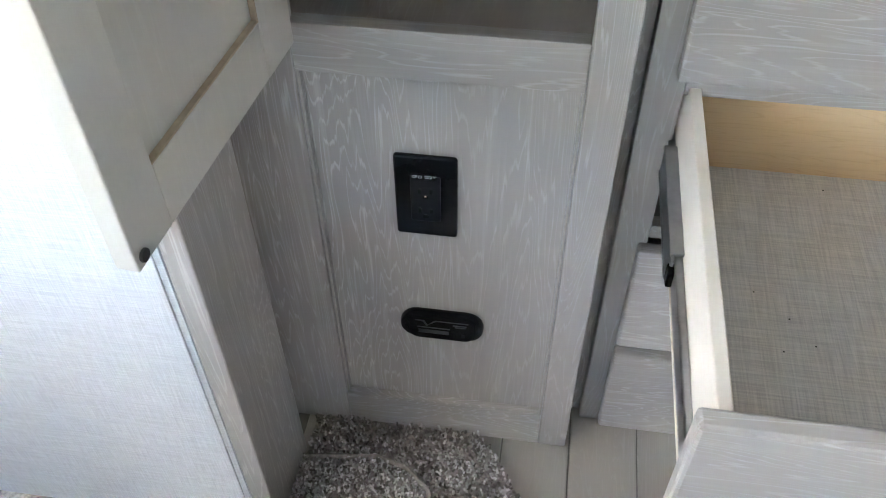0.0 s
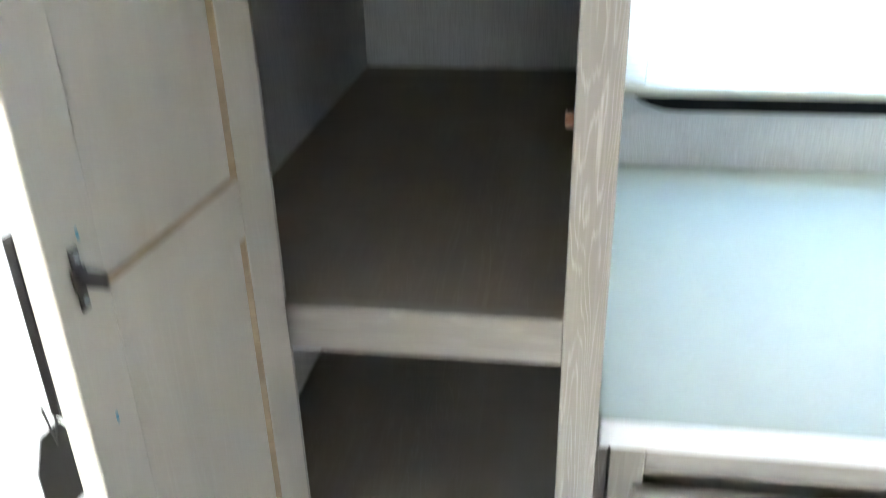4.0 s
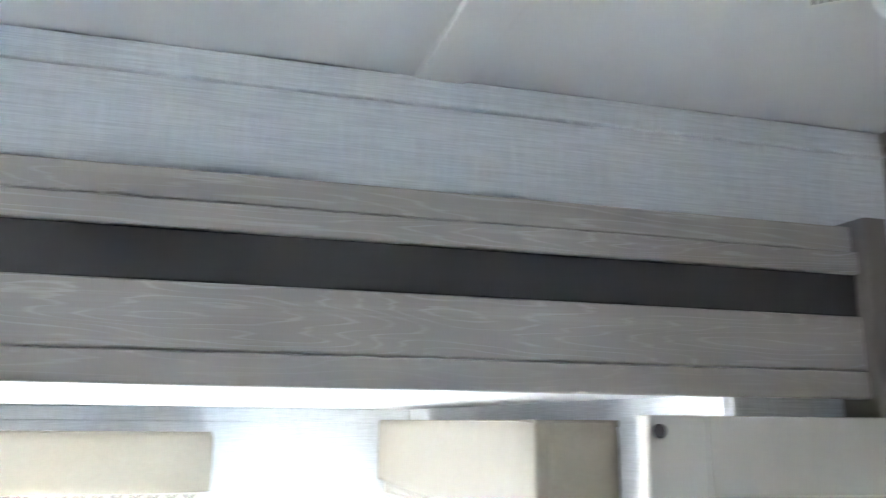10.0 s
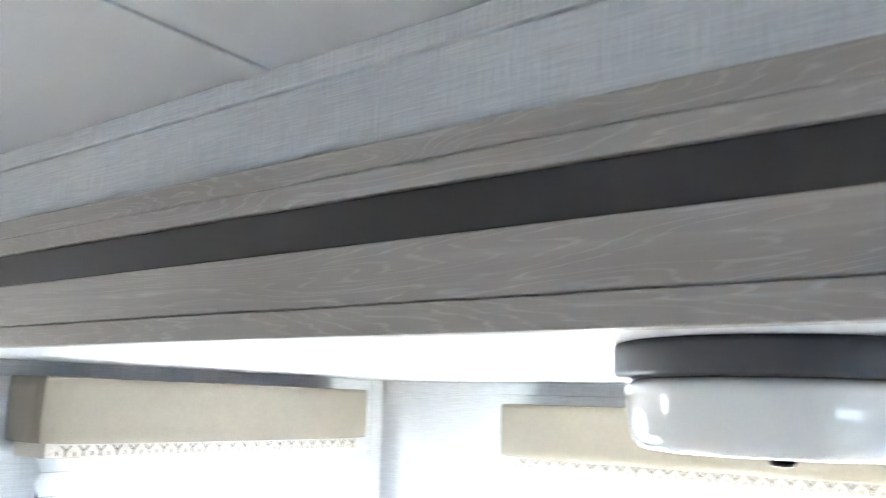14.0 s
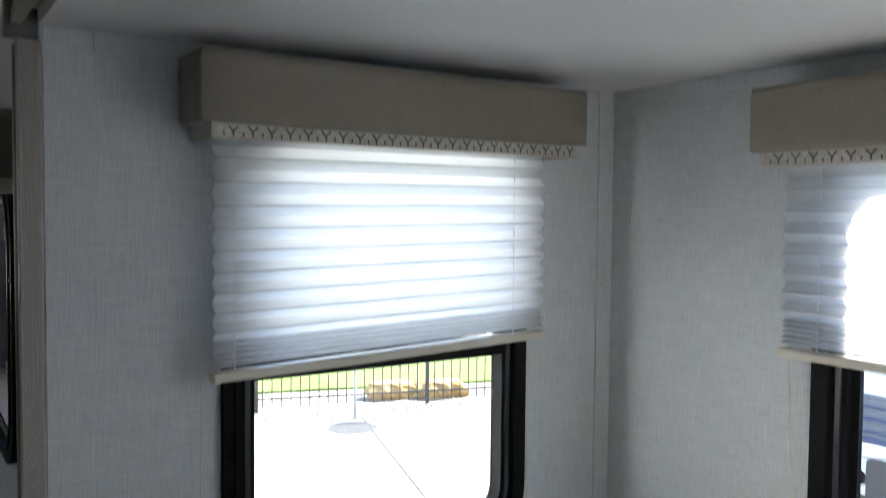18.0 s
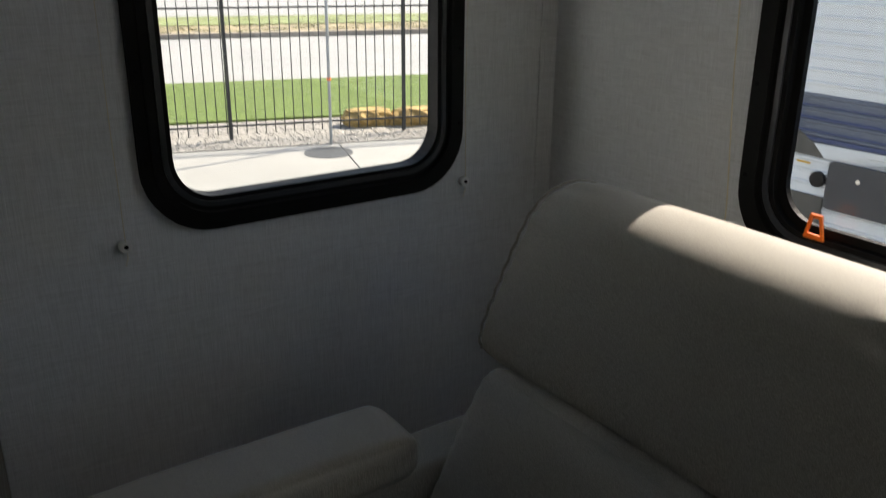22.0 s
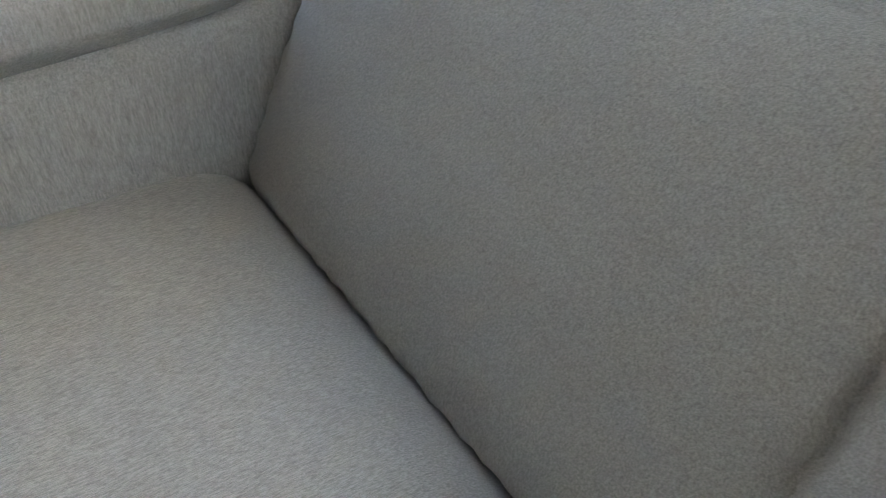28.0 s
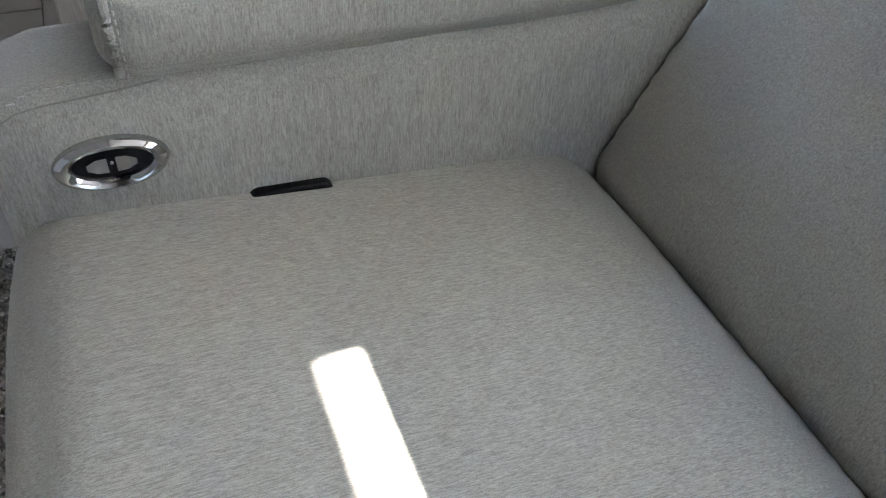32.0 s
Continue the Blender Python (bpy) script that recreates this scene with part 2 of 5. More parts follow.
WOOD_X, WOOD_Y, WOOD_Z = wood("limed_oak_x", "x"), wood("limed_oak_y", "y"), wood("limed_oak_z", "z")
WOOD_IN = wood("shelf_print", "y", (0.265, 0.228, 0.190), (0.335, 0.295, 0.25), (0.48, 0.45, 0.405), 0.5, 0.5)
WOOD_DOOR_IN = wood("door_back", "z", (0.40, 0.38, 0.335), (0.61, 0.575, 0.50), (0.64, 0.62, 0.58), 0.45, 0.3)
EDGE = plain("raw_edge", (0.40, 0.30, 0.20), 0.6, mottle=0.15, scale=40)
POST = wood("grey_post", "z", (0.13, 0.12, 0.11), (0.19, 0.175, 0.16), (0.24, 0.23, 0.22), 0.45, 0.4)
LINEN = linen("wall_linen", (0.62, 0.64, 0.65))
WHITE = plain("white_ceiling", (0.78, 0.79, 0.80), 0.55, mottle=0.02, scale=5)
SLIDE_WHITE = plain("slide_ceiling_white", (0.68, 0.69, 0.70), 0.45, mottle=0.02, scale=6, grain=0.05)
STRIPE = plain("charcoal_stripe", (0.026, 0.026, 0.026), 0.5, mottle=0.12, scale=6)
BLACK = plain("black_plastic", (0.007, 0.007, 0.008), 0.24, mottle=0.1, Specular_IOR_Level=0.2)
BLACK_FRAME = plain("black_aluminium", (0.006, 0.0062, 0.007), 0.6, mottle=0.15, scale=30, Specular_IOR_Level=0.12)
BLACK_TRACK = plain("satin_black_track", (0.030, 0.034, 0.040), 0.28, mottle=0.15, scale=30, Specular_IOR_Level=0.5)
HINGE = plain("polished_nickel", (0.34, 0.325, 0.31), 0.16, 1.0, mottle=0.15, scale=40)
STEEL = plain("bright_steel", (0.62, 0.62, 0.62), 0.22, 1.0, mottle=0.05)
NICKEL = plain("dark_nickel", (0.10, 0.094, 0.09), 0.4, 1.0, mottle=0.2)
TAUPE = upholstery("taupe_valance", (0.26, 0.235, 0.185), 0.10)
SOFA = upholstery("sofa_twill", (0.297, 0.288, 0.253), 0.31)
SOFA_SEAT = upholstery("sofa_twill_seat", (0.297, 0.288, 0.253), 0.31, "x")
SCREEN = netting("insect_screen", (0.10, 0.10, 0.105), 0.93)
SHADE = shade_cloth("pleated_shade", (0.80, 0.82, 0.84))
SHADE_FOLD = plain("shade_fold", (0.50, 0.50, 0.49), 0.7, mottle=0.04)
SHADE_RAIL = plain("shade_rail", (0.62, 0.58, 0.48), 0.5, mottle=0.03)
CORD = plain("cord", (0.62, 0.56, 0.42), 0.7)
CLEAR = glass("window_glass", (0.92, 0.95, 0.95))
COUNTER = plain("teal_laminate", (0.385, 0.445, 0.400), 0.45, mottle=0.03, scale=4)
COUNTER_EDGE = plain("white_edge", (0.80, 0.82, 0.84), 0.35, mottle=0.02)
PLY = wood("ply", "x", (0.58, 0.38, 0.19), (0.76, 0.58, 0.35), (0.40, 0.23, 0.09), 0.5, 0.75)
PLY_FACE = wood("ply_face", "y", (0.70, 0.62, 0.51), (0.80, 0.74, 0.64), (0.84, 0.79, 0.70), 0.5, 0.3)
DRAWER_LINER = linen("drawer_liner", (0.58, 0.545, 0.485), contrast=0.17, plane="xy")
CARPET = plain("carpet", (0.27, 0.245, 0.22), 0.9, mottle=0.5, scale=160, grain=0.6)
TILE = wood("floor_plank", "y", (0.25, 0.225, 0.19), (0.36, 0.33, 0.285), (0.46, 0.44, 0.40), 0.35, 0.4)
GROUT = plain("floor_joint", (0.14, 0.125, 0.11), 0.7)


# ---- mesh helpers ----
def link_mesh(name, bm, mat, parent=None, label="", smooth=False):
    me = bpy.data.meshes.new(name)
    bm.normal_update()
    bm.to_mesh(me)
    bm.free()
    if mat:
        me.materials.append(mat)
    if smooth:
        for p in me.polygons:
            p.use_smooth = True
        me.set_sharp_from_angle(angle=radians(38))
    ob = new(name, me)
    if parent:
        ob.parent = parent
    if label:
        ob["label"] = label
    return ob


def root_place(ob):
    while ob.parent:
        ob = ob.parent
    return Vector(ob.location)


def part(name, bm, mat, parent, label="", smooth=False):
    bmesh.ops.translate(bm, verts=bm.verts, vec=-root_place(parent))
    return link_mesh(name, bm, mat, parent, label, smooth)


def thing(name, place, label, category, group="", kind=""):
    ob = new(name)
    ob.empty_display_size = 0.05
    ob.location = place
    return tagged(ob, label, category, group, kind)


def structure(name, bm, mat, label, category, smooth=False):
    ob = link_mesh(name, bm, mat, None, "", smooth)
    return tagged(ob, label, category, "", "structure")


def box(x0, y0, z0, x1, y1, z1, bevel=0.0, seg=2, into=None):
    bm = bmesh.new()
    x0, x1 = sorted((x0, x1)); y0, y1 = sorted((y0, y1)); z0, z1 = sorted((z0, z1))
    v = [bm.verts.new(p) for p in ((x0, y0, z0), (x1, y0, z0), (x1, y1, z0), (x0, y1, z0), (x0, y0, z1), (x1, y0, z1), (x1, y1, z1), (x0, y1, z1))]
    for f in ((3, 2, 1, 0), (4, 5, 6, 7), (0, 1, 5, 4), (1, 2, 6, 5), (2, 3, 7, 6), (3, 0, 4, 7)):
        bm.faces.new([v[i] for i in f])
    if bevel:
        bevel = min(bevel, 0.49 * min(x1 - x0, y1 - y0, z1 - z0))
        bmesh.ops.bevel(bm, geom=list(bm.edges), offset=bevel, segments=seg, profile=0.5, affect="EDGES")
    return bm


def join(*bms):
    out = bms[0]
    for b in bms[1:]:
        me = bpy.data.meshes.new("joined")
        b.to_mesh(me)
        b.free()
        out.from_mesh(me)
        bpy.data.meshes.remove(me)
    return out


def turned(bm, m):
    bmesh.ops.transform(bm, matrix=m, verts=bm.verts)
    return bm


def cyl(a, b, r, n=16, r2=None, bevel=0.0):
    a, b = Vector(a), Vector(b)
    bm = bmesh.new()
    d = b - a
    bmesh.ops.create_cone(bm, cap_ends=True, segments=n, radius1=r, radius2=r if r2 is None else r2, depth=d.length)
    if bevel:
        caps = [e for e in bm.edges if all(len(f.verts) > 4 for f in e.link_faces) or any(len(f.verts) > 4 for f in e.link_faces)]
        bmesh.ops.bevel(bm, geom=caps, offset=bevel, segments=3, profile=0.5, affect="EDGES")
    m = Matrix.Translation((a + b) / 2) @ d.to_track_quat("Z", "Y").to_matrix().to_4x4()
    return turned(bm, m)


def rounded_rect(w, h, r, n=6):
    """Outline of a rounded rectangle about the origin, counter-clockwise."""
    pts = []
    for cx, cy, a0 in ((w / 2 - r, h / 2 - r, 0), (-w / 2 + r, h / 2 - r, 90), (-w / 2 + r, -h / 2 + r, 180), (w / 2 - r, -h / 2 + r, 270)):
        for i in range(n + 1):
            a = radians(a0 + 90 * i / n)
            pts.append((cx + r * math.cos(a), cy + r * math.sin(a)))
    return pts


def ring_prism(outer, inner, d0, d1):
    """A frame between two outlines of equal count, from depth d0 to d1, in x, z; depth along y."""
    bm = bmesh.new()
    n = len(outer)
    loops = [[bm.verts.new((p[0], d, p[1])) for p in o] for o, d in ((outer, d0), (inner, d0), (inner, d1), (outer, d1))]
    for k in range(4):
        a, b = loops[k], loops[(k + 1) % 4]
        for i in range(n):
            bm.faces.new((a[i], a[(i + 1) % n], b[(i + 1) % n], b[i]))
    bmesh.ops.recalc_face_normals(bm, faces=bm.faces)
    return bm


def slab_prism(outline, d0, d1, bevel=0.0):
    """A solid outline in x, z, from depth d0 to d1 along y."""
    bm = bmesh.new()
    f = bm.faces.new([bm.verts.new((p[0], d0, p[1])) for p in outline])
    res = bmesh.ops.extrude_face_region(bm, geom=[f])
    bmesh.ops.translate(bm, verts=[v for v in res["geom"] if isinstance(v, bmesh.types.BMVert)], vec=(0, d1 - d0, 0))
    bmesh.ops.recalc_face_normals(bm, faces=bm.faces)
    if bevel:
        rim = [e for e in bm.edges if len(e.link_faces) == 2 and any(len(q.verts) > 6 for q in e.link_faces)]
        bmesh.ops.bevel(bm, geom=rim, offset=bevel, segments=2, profile=0.5, affect="EDGES")
    return bm


def tube(points, r, n=8):
    """A round bar along the points."""
    bm = bmesh.new()
    rings = []
    pts = [Vector(p) for p in points]
    for i, p in enumerate(pts):
        d = (pts[min(i + 1, len(pts) - 1)] - pts[max(i - 1, 0)]).normalized()
        q = d.to_track_quat("Z", "Y")
        rings.append([bm.verts.new(p + q @ Vector((r * math.cos(2 * math.pi * k / n), r * math.sin(2 * math.pi * k / n), 0))) for k in range(n)])
    for a, b in zip(rings, rings[1:]):
        for k in range(n):
            bm.faces.new((a[k], a[(k + 1) % n], b[(k + 1) % n], b[k]))
    bm.faces.new(rings[0][::-1]); bm.faces.new(rings[-1])
    return bm


def cushion(x0, y0, z0, x1, y1, z1, radius=0.03, puff=0.01, cuts=10, wrinkle=0.0, end=None):
    """A soft block: rounded all round and slightly swollen, about its own middle."""
    cx, cy, cz = (x0 + x1) / 2, (y0 + y1) / 2, (z0 + z1) / 2
    hx, hy, hz = abs(x1 - x0) / 2, abs(y1 - y0) / 2, abs(z1 - z0) / 2
    stretch = radius / (end or radius)
    hy *= stretch
    bm = bmesh.new()
    bmesh.ops.create_cube(bm, size=2.0)
    bmesh.ops.subdivide_edges(bm, edges=list(bm.edges), cuts=cuts, use_grid_fill=True)
    for v in bm.verts:
        u = v.co.copy()
        p = Vector((u.x * hx, u.y * hy, u.z * hz))
        core = Vector((max(-hx + radius, min(hx - radius, p.x)), max(-hy + radius, min(hy - radius, p.y)), max(-hz + radius, min(hz - radius, p.z))))
        d = p - core
        if d.length > 1e-6:
            n = Vector([max(abs(c) - 0.0, 0) * (1 if c > 0 else -1) for c in d]).normalized()
            p = core + n * radius
        s = Vector((1 - u.x ** 4, 1 - u.y ** 4, 1 - u.z ** 4))
        swell = puff * Vector((u.x * s.y * s.z, u.y * s.x * s.z, u.z * s.x * s.y))
        p += swell
        if wrinkle:
            p += Vector(noise.noise_vector(Vector((p.x * 14, p.y * 9, p.z * 14)))) * wrinkle
        v.co = Vector((p.x, p.y / stretch, p.z)) + Vector((cx, cy, cz))
    return bm


# ---- structure ----
def wall_with_hole(axis, d0, d1, a0, a1, z0, z1, h0, h1, hz0, hz1, grow=0.024):
    """A wall between depths d0 and d1, along the other axis from a0 to a1, with one opening."""
    out = None
    h0, h1, hz0, hz1 = h0 - grow, h1 + grow, hz0 - grow, hz1 + grow
    for u0, u1, w0, w1 in ((a0, h0, z0, z1), (h1, a1, z0, z1), (h0, h1, z0, hz0), (h0, h1, hz1, z1)):
        if u1 - u0 < 1e-4 or w1 - w0 < 1e-4:
            continue
        b = box(u0, d0, w0, u1, d1, w1) if axis == "y" else box(d0, u0, w0, d1, u1, w1)
        out = b if out is None else join(out, b)
    bmesh.ops.remove_doubles(out, verts=out.verts, dist=1e-5)
    return out


# window openings: glass edges; the last one is bare, added for daylight
W1 = (-0.971, -0.425, 0.898, 1.66)      # slide end wall: x0, x1, z0, z1
W2 = (-1.992, -0.83, 0.866, 1.66)        # slide outer wall: y0, y1, z0, z1
W3 = (-0.977, -0.425, 0.898, 1.66)      # slide near wall
W4 = (0.417, 1.38, 1.128, 1.60)          # kitchen wall
W5 = (-3.34, -2.90, 1.12, 1.55)         # side wall beyond the slide: y0, y1
LIGHT_HOLE = (0.60, 0.84, 1.25, 1.78)            # unseen opening added in the main room's end wall to light the pantry

structure("wall_slide_end", wall_with_hole("y", Y2 - 0.05, Y2, XS - 0.05, -0.088, 0, ZS + 0.06, *W1), LINEN, "pale grey linen-print vinyl wall of the slide-out", "wall")
structure("wall_slide_outer", wall_with_hole("x", XS - 0.05, XS, Y2, YN, 0, ZS + 0.06, *W2, 0.024), LINEN, "pale grey linen-print vinyl outer wall behind the sofa", "wall")
structure("wall_slide_near", wall_with_hole("y", YN, YN + 0.05, XS - 0.05, -0.085, 0, ZS + 0.06, *W3), LINEN, "pale grey linen-print vinyl wall of the slide-out", "wall")
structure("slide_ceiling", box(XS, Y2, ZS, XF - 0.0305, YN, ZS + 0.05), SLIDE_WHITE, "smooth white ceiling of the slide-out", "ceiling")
structure("wall_side_header", box(XW - 0.05, ROOM_Y, Z7 + 0.07, XW, WALL_K, CEIL + 0.02), LINEN, "pale grey linen-print wall above the slide-out", "wall")
structure("wall_side_far", wall_with_hole("x", XW - 0.05, XW, ROOM_Y, Y2 - 0.051, 0, Z7 + 0.07, *W5), LINEN, "pale grey linen-print side wall", "wall")
structure("wall_side_pantry", box(-0.205, -0.02, 0, -0.1385, WALL_K + 0.05, Z7 + 0.07), LINEN, "pale grey linen-print side wall behind the pantry", "wall")
structure("wall_side_near", box(XW - 0.05, YN + 0.0495, 0, XW, 0.0190, Z7 + 0.07), LINEN, "pale grey linen-print side wall", "wall")
# end wall out of view; its unglazed hole is added to let daylight in
structure("wall_far", wall_with_hole("y", ROOM_Y - 0.05, ROOM_Y, XW - 0.05, ROOM_X, 0, CEIL, *LIGHT_HOLE), LINEN, "pale grey linen-print end wall with an opening added for daylight", "wall")
structure("wall_right", box(ROOM_X, ROOM_Y, 0, ROOM_X + 0.05, WALL_K, CEIL), LINEN, "pale grey linen-print side wall", "wall")
structure("wall_kitchen_pantry", box(XW - 0.05, WALL_K, 0, PR, WALL_K + 0.05, CEIL), LINEN, "pale grey linen-print wall behind the pantry", "wall")
kitchen_bm = None
for x0, x1, z0, z1 in ((PR - 0.001, W4[0] - 0.024, 0, CEIL), (W4[1] + 0.024, ROOM_X + 0.05, 0, CEIL), (W4[0] - 0.024, W4[1] + 0.024, 0, W4[2] - 0.024), (W4[0] - 0.024, W4[1] + 0.024, W4[3] + 0.024, CEIL)):
    for za, zb in ((z0, min(z1, Z_LEAN)), (max(z0, Z_LEAN), z1)):
        if zb - za > 1e-4:
            b = box(x0, KW, za, x1, KW + 0.05, zb)
            kitchen_bm = b if kitchen_bm is None else join(kitchen_bm, b)
bmesh.ops.remove_doubles(kitchen_bm, verts=kitchen_bm.verts, dist=1e-5)
for v in kitchen_bm.verts:
    v.co.y -= KW_LEAN * max(0.0, v.co.z - Z_LEAN)
structure("wall_kitchen", kitchen_bm, LINEN, "pale grey linen-print kitchen wall leaning inward, with a window", "wall")
ceil_bm = box(XW - 0.05, ROOM_Y - 0.05, CEIL, ROOM_X + 0.05, WALL_K + 0.05, CEIL + 0.05)
for yb in (0.745, -0.467, -1.712, -2.95):
    ceil_bm = join(ceil_bm, box(XW, yb - 0.022, CEIL - 0.004, ROOM_X, yb + 0.022, CEIL + 0.001, 0.0015))
structure("ceiling", ceil_bm, WHITE, "white padded ceiling panels with flat seam strips", "ceiling")
structure("floor", box(XW - 0.05, ROOM_Y - 0.05, -0.06, ROOM_X + 0.05, WALL_K + 0.05, -0.004), GROUT, "wood-look vinyl floor", "floor")
structure("slide_floor", box(XS - 0.05, Y2 - 0.05, -0.06, XW - 0.049, YN + 0.05, 0.006), CARPET, "grey-brown carpeted slide-out floor", "floor")

# trim between wall and ceiling, and the slide's fascia with its charcoal stripe
structure("trim_ceiling_side", box(XW, ROOM_Y, CEIL - 0.026, XW + 0.008, 0.0, CEIL - 0.001, 0.002), LINEN, "flat strip covering the joint of wall and ceiling", "trim")
fascia = thing("slide_fascia", (XF, -1.3, Z7), "limed oak fascia board with charcoal stripe over the slide-out", "trim", kind="structure")
YA, YB = -0.074, Y2 - 0.0
for nm, zz0, zz1, dx, mat in (("upper_board", Z3 + 0.001, Z2, 0.0, WOOD_Y), ("upper_strip", Z4, Z3, 0.006, WOOD_Y), ("charcoal_stripe", Z5, Z4, 0.001, STRIPE), ("lower_board", Z6, Z5, 0.004, WOOD_Y), ("lower_strip", Z7, Z6 - 0.001, 0.007, WOOD_Y)):
    part(nm, box(XF - (0.03 if zz1 > Z6 else 0.008), YB, zz0, XF + dx, YA, zz1, 0.0018), mat, fascia, "dark charcoal strip" if "stripe" in nm else "")
for y0, y1 in ((-0.074, -0.047), (Y2 - 0.02, Y2 + 0.006)):
    part("end_post", box(XF - 0.03, y0, Z7 - 0.018, XF + 0.016, y1, Z2 + 0.006, 0.002), POST, fascia, "dark stained end post")
part("notch", box(XF + 0.003, -0.952, Z5 - 0.001, XF + 0.0052, -0.934, Z5 + 0.0025), BLACK, fascia, "small dark chip")
for y, z in ((-2.495, 1.9215), (-2.410, 1.9155), (-2.330, 1.9125)):
    part("screw", cyl((XF + 0.001, y, z), (XF + 0.0025, y, z), 0.0045, 12), BLACK, fascia, "dark screw head")
jamb = thing("slide_jamb", (XF, -0.12, 0), "wide limed oak board closing the slide-out's edge", "trim", kind="structure")
part("board", box(XF - 0.028, -0.192, 0, XF, -0.056, Z7 - 0.02, 0.002), WOOD_Z, jamb)
jamb2 = thing("slide_jamb", (XF, Y2, 0), "grooved grey-brown board closing the slide-out's far edge", "trim", kind="structure")
for k in range(4):
    part("ribbed_strip", box(XF - 0.034, Y2 - 0.012 - 0.022 * k, 0, XF - 0.004 * (k % 2), Y2 + 0.006 - 0.022 * k, Z7 - 0.02, 0.003), POST if k else WOOD_Z, jamb2)
# corner and joint strips of the slide's walls
for nm, b in (("corner_strip", box(XS, Y2, 0, XS + 0.045, Y2 + 0.004, ZS, 0.0015)), ("edge_strip", box(-0.16, Y2, 0, -0.092, Y2 + 0.003, ZS - 0.002, 0.001)), ("edge_strip", box(-0.150, YN - 0.003, 0.007, -0.092, YN, ZS - 0.002, 0.001)), ("ceiling_strip", box(XS + 0.05, Y2, ZS - 0.03, -0.165, Y2 + 0.004, ZS - 0.001, 0.0015)), ("ceiling_strip", box(XS, Y2 + 0.01, ZS - 0.03, XS + 0.004, YN - 0.01, ZS - 0.001, 0.0015))):
    structure("trim_" + nm, b, LINEN, "flat linen-print strip covering a wall joint", "trim")


# ---- windows, shades, valances ----
def window_unit(name, m, w, h, label, margin=0.060, mullion=0.0, screen=False):
    """A black framed window: x along its width, z up, y into the room; its place is the middle of its bottom edge."""
    win = thing(name, (0, 0, 0), label, "window", kind="structure")
    def up(pts, dz):
        return [(p[0], p[1] + dz) for p in pts]
    r = 0.075
    fo = up(rounded_rect(w + 2 * margin, h + 2 * margin, r + margin * 0.8, 8), h / 2)
    fm = up(rounded_rect(w + 0.9 * margin, h + 0.9 * margin, r + 0.4 * margin, 8), h / 2)
    fi = up(rounded_rect(w, h, r, 8), h / 2)
    part("window_frame", ring_prism(fo, fm, -0.004, 0.014), BLACK_FRAME, win, "black clamp ring")
    part("inner_frame", ring_prism(up(rounded_rect(w + 1.15 * margin, h + 1.15 * margin, r + 0.5 * margin, 8), h / 2), fi, -0.032, 0.005), BLACK_FRAME, win, "black aluminium sash")
    part("rim", ring_prism(up(rounded_rect(w + 1.3 * margin, h + 1.3 * margin, r + 0.6 * margin, 8), h / 2), fm, 0.014, 0.018), BLACK_FRAME, win)
    bead = up(rounded_rect(w + 0.62 * margin, h + 0.62 * margin, r + 0.28 * margin, 8), h / 2)
    part("track", ring_prism(bead, up(rounded_rect(w + 0.30 * margin, h + 0.30 * margin, r + 0.14 * margin, 8), h / 2), 0.005, 0.0085), BLACK_TRACK, win, "satin black sash track")
    if mullion:
        part("mullion", box(-w / 2 - 0.004, -0.0255, mullion, w / 2 + 0.004, 0.0045, mullion + 0.040, 0.002), BLACK_FRAME, win, "black cross bar between the panes")
    pane = part("pane", slab_prism(fi, -0.030, -0.026), CLEAR, win, "clear tinted glass")
    pane.visible_shadow = False
    if screen:
        part("insect_screen", slab_prism(up(rounded_rect(w - 0.004, h - 0.004, r, 8), h / 2), -0.020, -0.0195), SCREEN, win, "fine dark insect screen")
        part("screen_frame", ring_prism(fi, up(rounded_rect(w - 0.030, h - 0.030, r - 0.012, 8), h / 2), -0.022, -0.010), BLACK_FRAME, win, "flat black screen frame")
    for k in range(5):
        for sx in (-1, 1):
            part("screw", cyl((sx * (w / 2 + 0.82 * margin), 0.012, h * (0.1 + 0.2 * k)), (sx * (w / 2 + 0.82 * margin), 0.0165, h * (0.1 + 0.2 * k)), 0.0035, 8), BLACK, win)
    win.matrix_world = m
    return win


